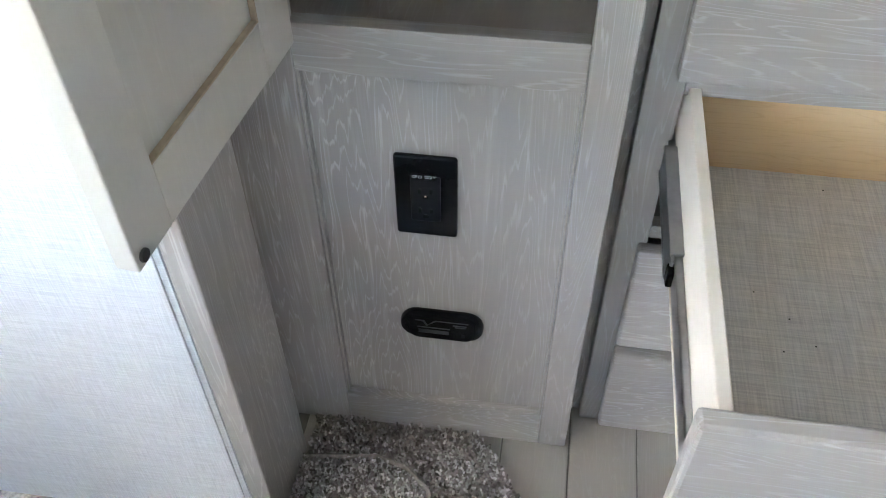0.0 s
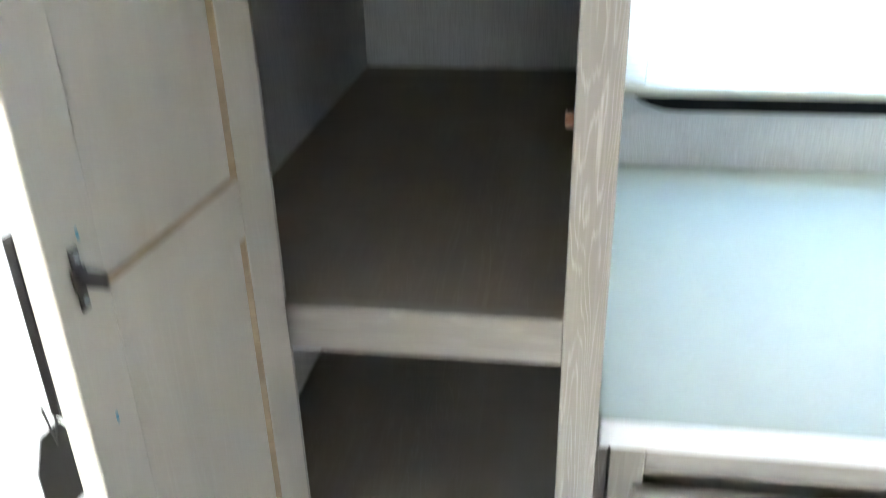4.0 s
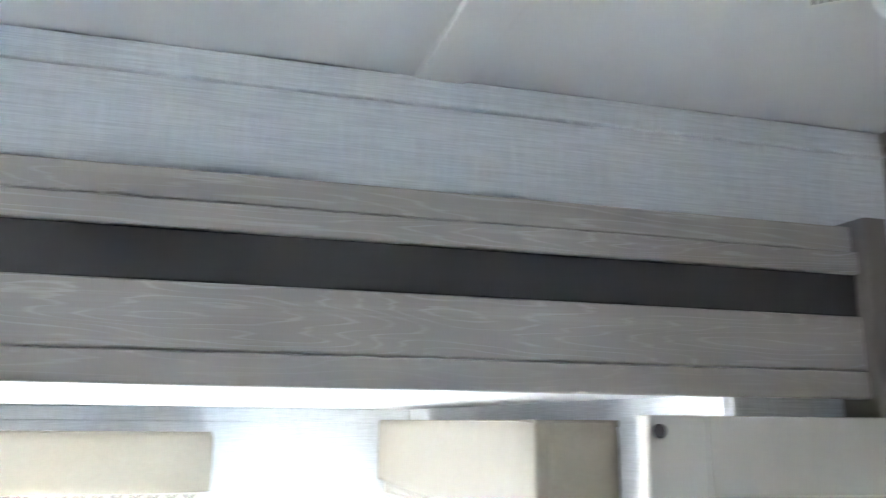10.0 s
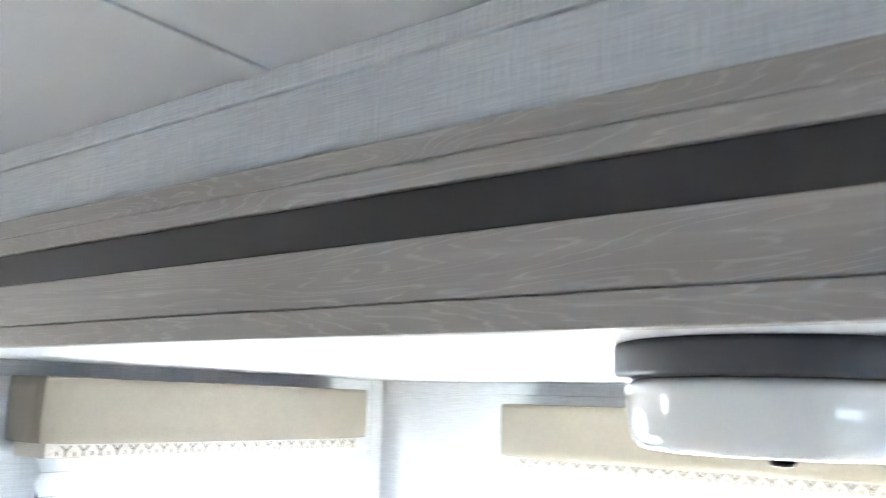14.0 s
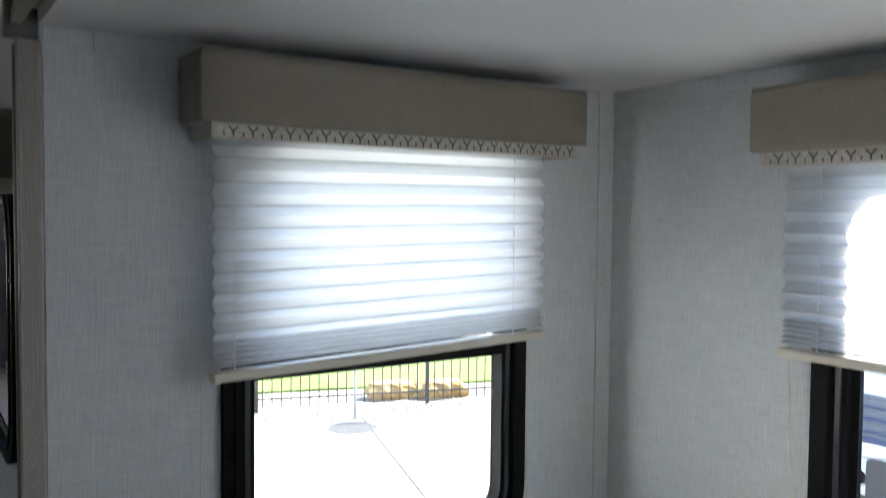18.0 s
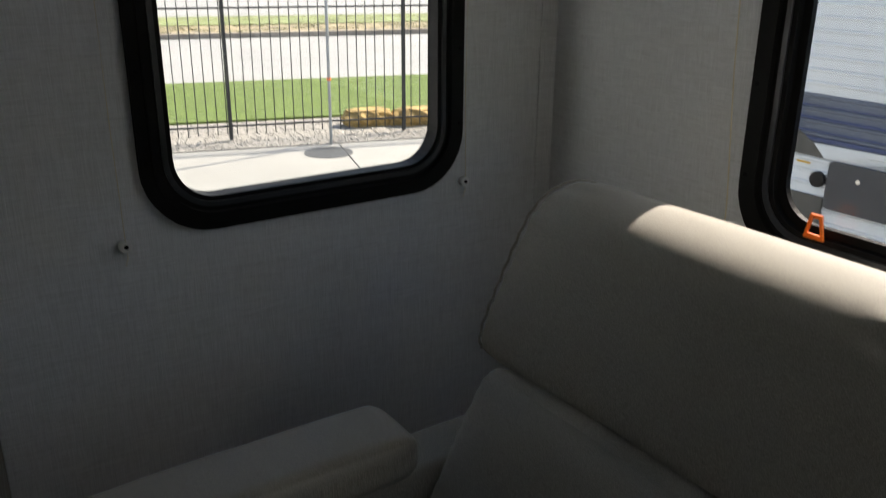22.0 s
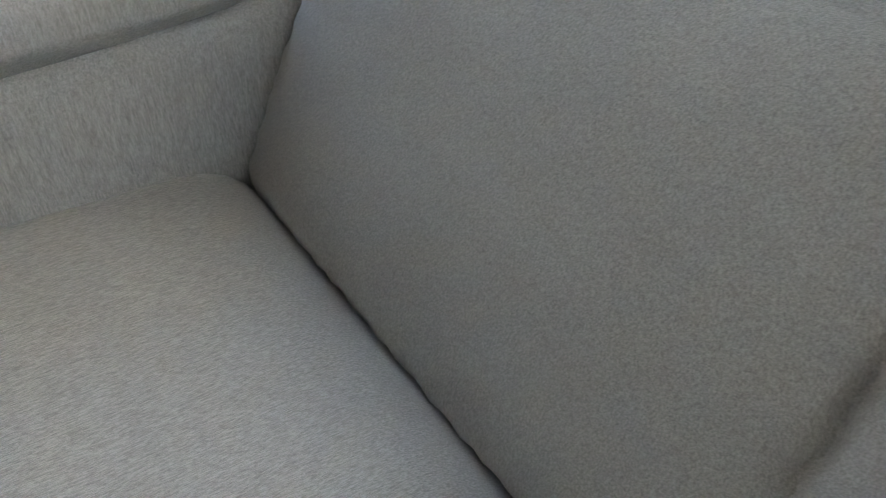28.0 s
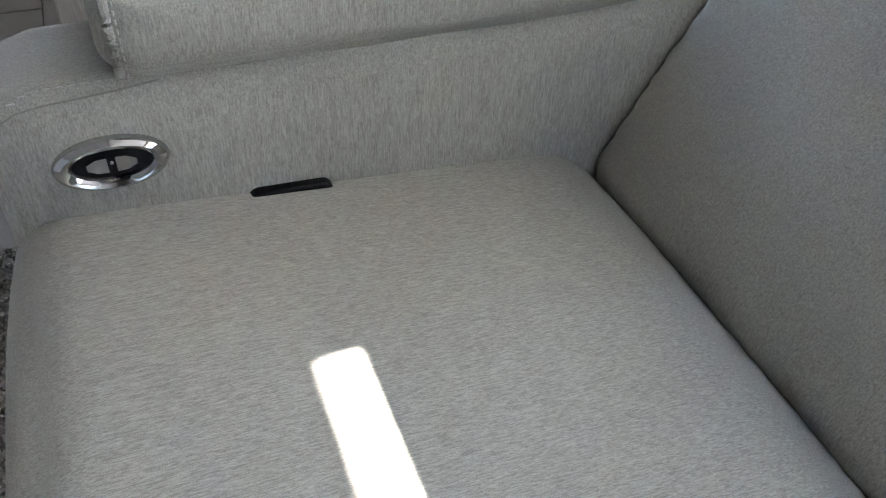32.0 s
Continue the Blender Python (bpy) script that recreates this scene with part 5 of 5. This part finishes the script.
for y0, y1 in ((AY - 0.115, AY), (-0.886, -0.77)):
    inner = y1 if y1 == AY else y0
    arm = part("arm", cushion(-0.86, y0, 0.04, -0.013, y1, 0.562, 0.040, 0.002, 16, 0.0, 0.016), SOFA, sofa, "", True)
    pad = part("arm_pad", cushion(-0.60, y0 - 0.012, 0.560, -0.118, y1 + 0.008, 0.634, 0.026, 0.007, 30, 0.0012, 0.018), SOFA, sofa, "stitched padded armrest", True)
    # seam along the arm's top edge, with stitches beside it
    side = 1 if y1 == AY else -1
    edge = [(-0.150, inner + side * 0.0012, 0.559), (-0.118, inner + side * 0.0012, 0.5555), (-0.090, inner + side * 0.001, 0.5535), (-0.066, inner + side * 0.001, 0.552), (-0.048, inner + side * 0.001, 0.549), (-0.036, inner, 0.542), (-0.024, inner - side * 0.002, 0.524)]
    part("piping", tube(edge, 0.0008, 6), SEAM, arm)
    part("piping", tube([(-0.0220, inner - side * 0.004, 0.52), (-0.0155, inner - side * 0.003, 0.46), (-0.0150, inner - side * 0.003, 0.40), (-0.0150, inner - side * 0.003, 0.25), (-0.0160, inner - side * 0.004, 0.10)], 0.0009, 6), THREAD, arm)
    for t in range(9):
        x = -0.043 - 0.0088 * t
        z = 0.5607 - 0.006 * max(0.0, (x + 0.066) / 0.02) ** 2
        part("stitch", tube([(x, inner - side * 0.006, z), (x - 0.0055, inner - side * 0.006, z + 0.0003)], 0.0008, 5), THREAD, arm)
    yc, zc = (y0 + y1) / 2 - 0.002, 0.597
    seam = []
    outline = rounded_rect(0.1300, 0.0700, 0.020, 5)
    for i, (a, b) in enumerate(outline):
        c, d = outline[(i + 1) % len(outline)]
        steps = max(1, int(math.hypot(c - a, d - b) / 0.003))
        for q in range(steps):
            u, w = a + (c - a) * q / steps, b + (d - b) * q / steps
            r = 1 + 0.018 * noise.noise(Vector((u * 160, w * 160, 2.0)))
            seam.append((-0.1245 + 0.0012 * noise.noise(Vector((u * 210, 3.0, w * 210))), yc + u * r, zc + w * r))
    part("piping", tube(seam + seam[:1], 0.0036, 7), SOFA, pad, "puckered seam round the pad's end", True)
    for k in range(9):
        z = zc - 0.028 + 0.007 * k
        part("stitch", tube([(-0.1300, inner + side * 0.0105, z), (-0.1300, inner + side * 0.0105, z + 0.004)], 0.0008, 5), THREAD, pad)
part("base_frame", box(-0.95, -2.17, 0.006, -0.08, -0.79, 0.225, 0.01), BLACK, sofa)
part("back_panel", cushion(-1.10, -2.16, 0.06, -0.90, -0.79, 0.70, 0.03, 0.004, 8), SOFA, sofa, "", True)
# power switch on the arm
bx, bz = -0.1025, 0.4945
def oval(a, b, n=40):
    return [(a * math.cos(k * 2 * math.pi / n), b * math.sin(k * 2 * math.pi / n)) for k in range(n)]
rim = bmesh.new()
sections = [(0.054, 0.0275, 0.0), (0.0545, 0.028, 0.003), (0.052, 0.026, 0.008), (0.047, 0.0225, 0.0105), (0.041, 0.0185, 0.009), (0.037, 0.016, 0.005), (0.036, 0.015, 0.001)]
loops = [[rim.verts.new((x, d, z)) for x, z in oval(a, b)] for a, b, d in sections]
for la, lb in zip(loops, loops[1:]):
    for i in range(40):
        rim.faces.new((la[i], la[(i + 1) % 40], lb[(i + 1) % 40], lb[i]))
bmesh.ops.recalc_face_normals(rim, faces=rim.faces)
SW_SIZE = Matrix.Diagonal((0.815, 1, 0.85, 1))
SWITCH_CHROME = plain("smoked_chrome", (0.50, 0.50, 0.51), 0.09, 1.0, mottle=0.04)
switch = part("switch_rim", turned(rim, pose(bx, AY, bz) @ SW_SIZE), SWITCH_CHROME, sofa, "oval chrome switch rim", True)
part("switch_plate", turned(slab_prism(oval(0.037, 0.016), -0.001, 0.003), pose(bx, AY, bz) @ SW_SIZE), BLACK, switch)
for s in (-1, 1):
    outline = [(s * 0.004, -0.008), (s * 0.004, 0.008), (s * 0.014, 0.0075), (s * 0.023, 0.003), (s * 0.023, -0.003), (s * 0.014, -0.0075)]
    part("switch_key", turned(slab_prism(outline if s > 0 else outline[::-1], 0.003, 0.0065, 0.001), pose(bx, AY, bz) @ SW_SIZE), SWITCH_CHROME, switch)
part("switch_dot", cyl((bx, AY + 0.003, bz), (bx, AY + 0.0045, bz), 0.0012, 8), plain("dot", (0.2, 0.2, 0.2), 0.5), switch)
part("latch_lever", turned(slab_prism(rounded_rect(0.075, 0.026, 0.010, 5), 0.0, 0.012, 0.002), pose(-0.2395, AY - 0.002, 0.4260, 0, -3, 0)), BLACK, sofa, "black plastic release lever")
cord3 = thing("shade_cord", (XS + 0.03, -2.08, 1.0), "thin cream shade cord hanging beside the window", "cord")
part("strand", tube([(XS + 0.030, -2.098, 1.66), (XS + 0.030, -2.092, 1.33), (XS + 0.031, -2.081, 1.12), (XS + 0.030, -2.063, 0.90), (XS + 0.029, -2.060, 0.80)], 0.0012, 6), CORD, cord3)
notice = thing("exit_sticker", (XS - 0.02, -1.62, 0.90), "white emergency exit sticker with red letters on the glass", "sticker")
part("sheet", box(XS - 0.0255, -1.725, 0.882, XS - 0.0247, -1.54, 0.930), SIGN_WHITE, notice)
writing(notice, "EXIT", 0.042, pose(XS - 0.0245, -1.702, 0.888, 90, 0, 90) @ Matrix.Diagonal((0.95, 1, 1, 1)), plain("exit_red", (0.6, 0.03, 0.03), 0.5))
# emergency latch, cords and cleats
latch = thing("window_latch", (XS + 0.02, -1.894, 0.885), "orange plastic emergency window latch", "latch")
ORANGE = plain("orange_plastic", (0.85, 0.16, 0.01), 0.4, mottle=0.03)
part("loop", turned(ring_prism([(-0.018, 0.0), (0.018, 0.0), (0.010, 0.042), (-0.010, 0.042)], [(-0.0125, 0.008), (0.0125, 0.008), (0.0062, 0.036), (-0.0062, 0.036)], 0.0, 0.006), pose(XS + 0.016, -1.894, 0.868, 0, 0, -90)), ORANGE, latch)
for x, zc in ((-0.329, 0.835), (-1.040, 0.845)):
    c = thing("cord_cleat", (x, Y2, zc), "small white cord holder with a dark screw on the wall", "cord cleat")
    part("holder", cyl((x, Y2, zc), (x, Y2 + 0.012, zc), 0.011, 16, bevel=0.002), SMOKE_WHITE, c)
    part("screw", cyl((x, Y2 + 0.012, zc), (x, Y2 + 0.0135, zc), 0.004, 10), BLACK, c)
    part("cord", tube([(x, Y2 + 0.010, 1.27), (x + 0.001, Y2 + 0.008, 1.05), (x, Y2 + 0.011, zc), (x - 0.002, Y2 + 0.008, zc - 0.02), (x + 0.003, Y2 + 0.007, zc - 0.035)], 0.0009, 5), CORD, c)

# ---- outdoors ----
GZ = -0.85
CONCRETE = plain("concrete", (0.34, 0.325, 0.295), 0.85, mottle=0.10, scale=0.9, grain=0.2)
GRASS = plain("lawn", (0.125, 0.178, 0.038), 0.9, mottle=0.35, scale=9, grain=0.5)
GRAVEL = plain("gravel", (0.33, 0.30, 0.26), 0.9, mottle=0.5, scale=22, grain=0.6)
ROAD = plain("road_concrete", (0.33, 0.32, 0.305), 0.9, mottle=0.08, scale=0.6)
IRON = plain("black_iron", (0.03, 0.03, 0.032), 0.45)
structure("ground", box(-400, -400, GZ - 0.5, 400, 400, GZ - 0.012), GRASS, "open grassy ground", "ground")
# the yard runs askew to the trailer
ASK = radians(-17)
def yard(u, v, z=0.0):
    """u along the fence, v away from the trailer."""
    o = Vector((-4.2, -9.75))
    a = Vector((-math.cos(ASK), -math.sin(ASK))) * -1
    b = Vector((math.sin(ASK), -math.cos(ASK)))
    p = o + a * u + b * v
    return (p.x, p.y, z)
def strip(name, u0, u1, v0, v1, z0, z1, mat, label, category):
    bm = bmesh.new()
    lo = [bm.verts.new(yard(u, v, z0)) for u, v in ((u0, v0), (u1, v0), (u1, v1), (u0, v1))]
    hi = [bm.verts.new(yard(u, v, z1)) for u, v in ((u0, v0), (u1, v0), (u1, v1), (u0, v1))]
    bm.faces.new(lo[::-1]); bm.faces.new(hi)
    for i in range(4):
        bm.faces.new((lo[i], lo[(i + 1) % 4], hi[(i + 1) % 4], hi[i]))
    bmesh.ops.recalc_face_normals(bm, faces=bm.faces)
    return structure(name, bm, mat, label, category)
strip("pavement", -60, 60, -40, 0.0, GZ - 0.2, GZ, CONCRETE, "bright sunlit concrete lot with saw-cut joints", "pavement")
strip("gravel_bed", -60, 60, 0.0, 1.6, GZ - 0.2, GZ - 0.01, GRAVEL, "pale gravel bed under the fence", "gravel")
strip("lawn_strip", -60, 60, 1.6, 4.9, GZ - 0.2, GZ + 0.02, GRASS, "green mown lawn strip", "lawn")
strip("road", -60, 60, 4.9, 11.9, GZ - 0.2, GZ, ROAD, "pale concrete road", "road")
strip("kerb", -60, 60, 11.9, 12.1, GZ - 0.2, GZ + 0.12, plain("kerb_stone", (0.33, 0.28, 0.23), 0.9, mottle=0.2, scale=3), "weathered concrete kerb", "kerb")
strip("verge", -60, 60, 12.1, 14.2, GZ - 0.2, GZ + 0.10, plain("dry_verge", (0.30, 0.24, 0.14), 0.95, mottle=0.5, scale=3, grain=0.5), "dry brown grass verge beyond the road", "verge")
strip("far_lawn", -60, 60, 14.2, 17.0, GZ - 0.2, GZ + 0.12, plain("far_grass", (0.22, 0.25, 0.10), 0.95, mottle=0.45, scale=2.5, grain=0.5), "green verge beyond the road", "lawn")
strip("far_road", -80, 80, 17.0, 60.0, GZ - 0.2, GZ + 0.12, ROAD, "pale concrete road further off", "road")
JOINT = plain("joint", (0.10, 0.095, 0.085), 0.9)
for i, (u0, v0, u1, v1) in enumerate(((-0.22, -0.02, -0.22, -9.0), (-4.2, -0.02, -4.2, -9.0), (-9, -3.6, 9, -3.6), (3.8, -0.02, 3.8, -9.0), (-9, 0.0, 9, 0.0))):
    a, b = Vector(yard(u0, v0, GZ + 0.001)), Vector(yard(u1, v1, GZ + 0.001))
    structure("trim_joint", tube([a, b], 0.007, 5), JOINT, "saw-cut joint in the concrete", "joint")

fence = thing("iron_fence", yard(0, 0.55, GZ), "black iron picket fence along the lot", "fence")
FV = 0.52
for z in (0.16, 1.49, 1.62):
    part("rail", tube([yard(-14, FV, GZ + z), yard(14, FV, GZ + z)], 0.012, 6), IRON, fence)
for u in [0.95 - 2.09 * k for k in range(-5, 7)]:
    x, y, _ = yard(u, FV)
    part("post", box(x - 0.019, y - 0.019, GZ, x + 0.019, y + 0.019, GZ + 1.75, 0.004), IRON, fence)
picket_mesh = None
for k in range(240):
    u = -13.0 + 0.111 * k
    x, y, _ = yard(u, FV)
    if picket_mesh is None:
        b = box(-0.0045, -0.0045, GZ + 0.06, 0.0045, 0.0045, GZ + 1.68)
        picket_mesh = bpy.data.meshes.new("picket")
        b.to_mesh(picket_mesh); b.free()
        picket_mesh.materials.append(IRON)
    p = new("picket", picket_mesh)
    p.parent = fence
    p.location = (x - fence.location.x, y - fence.location.y, -fence.location.z)
pole = thing("sign_pole", yard(-0.13, -0.05, GZ), "slim grey steel pole standing in the concrete", "pole")
px, py, _ = yard(-0.13, -0.03)
part("shaft", cyl((px, py, GZ), (px, py, GZ + 3.4), 0.018, 14), plain("galvanised", (0.36, 0.37, 0.38), 0.45, 0.6), pole)
part("collar", cyl((px, py, GZ + 0.73), (px, py, GZ + 0.76), 0.025, 14), ORANGE, pole)
# round ground shadow beside the pole, laid as a dark flat disc
shade_disc = thing("shadow_disc", yard(-0.03, -0.42, GZ), "flat dark disc standing for a round shadow on the concrete", "manhole cover")
x, y, _ = yard(-0.03, -0.42)
part("plate", cyl((x, y, GZ - 0.01), (x, y, GZ + 0.004), 0.27, 40), plain("shadow_grey", (0.07, 0.07, 0.07), 0.7), shade_disc)

ROCK = plain("sandstone", (0.44, 0.29, 0.11), 0.9, mottle=0.5, scale=7, grain=0.6)
for u, v, s in ((-0.80, 1.0, 0.32), (-1.42, 0.92, 0.33)):
    bm = bmesh.new()
    bmesh.ops.create_icosphere(bm, subdivisions=4, radius=1.0)
    for vv in bm.verts:
        n = noise.noise(vv.co * 1.6 + Vector((u, v, 3))) * 0.36 + noise.noise(vv.co * 4.2) * 0.20 + noise.noise(vv.co * 11) * 0.06
        q = vv.co * (1 + n)
        q.x = max(-0.95, min(0.95, q.x)); q.z = max(-0.6, min(0.72, q.z))
        vv.co = Vector((q.x * s * (1.12 - 0.25 * q.z), q.y * s * 0.6, q.z * 0.19 * (0.85 + 0.25 * noise.noise(Vector((q.x * 2.2, u, 1))))))
    X, Y, _ = yard(u, v)
    turned(bm, pose(X, Y, GZ + 0.08, 0, 0, -17))
    tagged(link_mesh("boulder", bm, ROCK), "rough ochre sandstone boulder beside the fence", "boulder", "boulders")
# pale stones in the bed
rng = random.Random(5)
verts, faces = [], []
for k in range(8000):
    x, y, _ = yard(rng.uniform(-7, 7), rng.uniform(0.03, 1.55))
    r = rng.uniform(0.006, 0.017)
    i = len(verts)
    a = rng.uniform(0, 3)
    verts += [(x + r * math.cos(a + 1.57 * j), y + r * math.sin(a + 1.57 * j), GZ - 0.005) for j in range(4)] + [(x + r * 0.3, y, GZ + r * 0.5)]
    faces += [(i + j, i + (j + 1) % 4, i + 4) for j in range(4)]
me = bpy.data.meshes.new("stones")
me.from_pydata(verts, [], faces)
STONES, snt, sb = material("stones")
geo = snt.nodes.new("ShaderNodeNewGeometry")
snt.links.new(ramp(snt, geo.outputs["Random Per Island"], [(0.0, (0.13, 0.115, 0.10)), (1.0, (0.46, 0.43, 0.38))]), sb.inputs["Base Color"])
me.materials.append(STONES)
tagged(new("gravel_stones", me), "loose pale stones in the bed under the fence", "gravel", kind="stuff")
# blades of the lawn strip
verts, faces = [], []
for k in range(80000):
    x, y, _ = yard(rng.uniform(-5, 5), rng.uniform(1.6, 4.9))
    h, a, w = rng.uniform(0.006, 0.020), rng.uniform(0, 3.14), 0.0042
    i = len(verts)
    verts += [(x - w * math.cos(a), y - w * math.sin(a), GZ + 0.015), (x + w * math.cos(a), y + w * math.sin(a), GZ + 0.015), (x + rng.uniform(-0.02, 0.02), y + rng.uniform(-0.02, 0.02), GZ + 0.015 + h)]
    faces.append((i, i + 1, i + 2))
me = bpy.data.meshes.new("blades")
me.from_pydata(verts, [], faces)
BLADES, gnt, gb = material("blades")
geo = gnt.nodes.new("ShaderNodeNewGeometry")
gnt.links.new(ramp(gnt, geo.outputs["Random Per Island"], [(0.0, (0.08, 0.14, 0.02)), (0.55, (0.18, 0.27, 0.045)), (1.0, (0.36, 0.40, 0.13))]), gb.inputs["Base Color"])
me.materials.append(BLADES)
tagged(new("grass_blades", me), "short green grass blades of the lawn strip", "grass", kind="stuff")

# rough weeds on the verges beyond the road
verts, faces = [], []
for k in range(26000):
    v = rng.uniform(12.15, 17.0)
    x, y, _ = yard(rng.uniform(-7, 7), v)
    if noise.noise(Vector((x * 0.9, y * 1.6, 0.4))) < -0.12:
        continue
    h, a, w = rng.uniform(0.015, 0.07), rng.uniform(0, 3.14), rng.uniform(0.006, 0.016)
    i = len(verts)
    verts += [(x - w * math.cos(a), y - w * math.sin(a), GZ + 0.09), (x + w * math.cos(a), y + w * math.sin(a), GZ + 0.09), (x + rng.uniform(-0.06, 0.06), y + rng.uniform(-0.06, 0.06), GZ + 0.09 + h)]
    faces.append((i, i + 1, i + 2))
me = bpy.data.meshes.new("weeds")
me.from_pydata(verts, [], faces)
WEEDS, wnt, wb = material("weeds")
geo = wnt.nodes.new("ShaderNodeNewGeometry")
wnt.links.new(ramp(wnt, geo.outputs["Random Per Island"], [(0.0, (0.10, 0.14, 0.04)), (0.35, (0.17, 0.20, 0.07)), (0.6, (0.34, 0.27, 0.15)), (1.0, (0.45, 0.38, 0.24))]), wb.inputs["Base Color"])
me.materials.append(WEEDS)
tagged(new("verge_weeds", me), "rough green and dry weeds on the verge beyond the road", "weeds", kind="stuff")

# the neighbouring trailer
TX = -4.5
trailer = thing("travel_trailer", (TX - 1.2, -3.0, GZ), "white corrugated travel trailer with dark blue and grey bands", "trailer")
T_WHITE = plain("trailer_white", (0.80, 0.81, 0.82), 0.35, mottle=0.03)
T_BAND = plain("trailer_band", (0.13, 0.15, 0.20), 0.4, mottle=0.12, scale=3)
T_GREY = plain("trailer_grey", (0.40, 0.41, 0.43), 0.4, mottle=0.1, scale=3)
def corrugated(z0, z1, y0, y1, step):
    bm = bmesh.new()
    rows, z = [], z0
    while z < z1 - 1e-6:
        for dz, dx in ((0.0, 0.0), (0.62, 0.0), (0.74, 0.012), (0.9, 0.012)):
            zz = z + dz * step
            if zz <= z1:
                rows.append([bm.verts.new((TX + dx, y0, zz)), bm.verts.new((TX + dx, y1, zz))])
        z += step
    rows.append([bm.verts.new((TX, y0, z1)), bm.verts.new((TX, y1, z1))])
    for a, b in zip(rows, rows[1:]):
        bm.faces.new((a[0], a[1], b[1], b[0]))
    return bm
for nm, z0, z1, mat in (("lower_siding", GZ + 0.45, 0.25, T_WHITE), ("blue_band", 0.25, 0.54, T_BAND), ("upper_siding", 0.54, 2.05, T_WHITE)):
    part(nm, corrugated(z0, z1, -4.75, 5.0, 0.0725), mat, trailer)
part("body", box(TX - 2.4, -4.75, GZ + 0.45, TX - 0.004, 5.0, 2.05), T_WHITE, trailer)
part("roof", box(TX - 2.42, -4.77, 2.05, TX + 0.02, 5.02, 2.10, 0.01), T_GREY, trailer)
T_BLUE = plain("band_blue", (0.035, 0.06, 0.17), 0.4, mottle=0.15, scale=3)
for k, z in enumerate((0.275, 0.325, 0.395, 0.470)):
    part("band_line", box(TX + 0.0125, -4.75, z, TX + 0.0145, 5.0, z + (0.022, 0.010, 0.018, 0.008)[k]), T_BLUE, trailer)
T_OLIVE = plain("band_olive", (0.085, 0.08, 0.07), 0.5, mottle=0.1, scale=4)
def decal(nm, pts, mat, d):
    return part(nm, turned(slab_prism(pts, 0.0, 0.0015), pose(TX + d, 0, 0, 0, 0, 90)), mat, trailer)
decal("swoosh", [(-4.75, 0.19), (-3.79, 0.185), (-3.87, 0.26), (-3.97, 0.32), (-4.10, 0.40), (-4.75, 0.44)], T_OLIVE, 0.0165)
decal("swoosh", [(-3.79, 0.185), (-3.70, 0.195), (-3.40, 0.262), (-2.6, 0.285), (-3.87, 0.262)], T_WHITE, 0.0185)
decal("swoosh", [(-3.64, 0.18), (-3.40, 0.19), (-2.4, 0.20), (-2.4, 0.255), (-3.30, 0.235)], T_GREY, 0.0205)
hatch = part("service_hatch", turned(slab_prism(rounded_rect(0.44, 0.28, 0.03, 4), 0.0, 0.02, 0.004), pose(TX + 0.020, -3.525, 0.045, 0, 0, -90)), plain("hatch_grey", (0.055, 0.055, 0.06), 0.55), trailer, "dark grey service hatch")
part("hatch_lock", cyl((TX + 0.03, -3.557, 0.101), (TX + 0.045, -3.557, 0.101), 0.014, 12), STEEL, hatch)
part("filler_cap", cyl((TX, -3.809, 0.058), (TX + 0.035, -3.809, 0.058), 0.048, 20, bevel=0.006), BLACK, trailer, "round black filler cap")
part("sticker", box(TX + 0.0125, -3.965, 0.108, TX + 0.0145, -3.868, 0.148), T_WHITE, trailer, "white caution sticker with a yellow head")
part("sticker_head", box(TX + 0.0146, -3.962, 0.134, TX + 0.0156, -3.871, 0.147), SIGN_YELLOW, trailer)
part("lower_skirt", box(TX - 0.01, -4.75, GZ + 0.40, TX + 0.022, -3.76, -0.042, 0.004), T_OLIVE, trailer, "dark lower skirt")
for y in (-4.6, -3.5):
    w = part("wheel", cyl((TX - 0.02, y + 3.2, GZ + 0.34), (TX - 0.24, y + 3.2, GZ + 0.34), 0.34, 32, bevel=0.03), BLACK, trailer)
    part("rim", cyl((TX - 0.015, y + 3.2, GZ + 0.34), (TX - 0.03, y + 3.2, GZ + 0.34), 0.19, 24), STEEL, w)

# ---- floor planks ----
plank_meshes = {}
def plank(x0, y0, x1, y1):
    key = (round(x1 - x0, 3), round(y1 - y0, 3))
    if key not in plank_meshes:
        b = box(0, 0, -0.0035, x1 - x0, y1 - y0, 0.0, 0.0012, 1)
        me = bpy.data.meshes.new("plank")
        b.to_mesh(me); b.free()
        me.materials.append(TILE)
        plank_meshes[key] = me
    p = new("plank", plank_meshes[key])
    p.parent = bpy.data.objects["floor"]
    p.location = (x0, y0, 0)
PW, PLN, GAP = 0.101, 0.61, 0.002
k, x = 0, XW + 0.02
while x < ROOM_X - 0.02:
    y = WALL_K - 0.747 - (0.0 if k % 2 else 0.09) - 0.0
    y0 = y
    while y0 > ROOM_Y + 0.05 and y0 > -3.9:
        y1 = max(y0 - PLN, ROOM_Y + 0.01)
        plank(x, y1 + GAP, min(x + PW - GAP, ROOM_X - 0.005), y0)
        y0 = y1
    k += 1
    x += PW
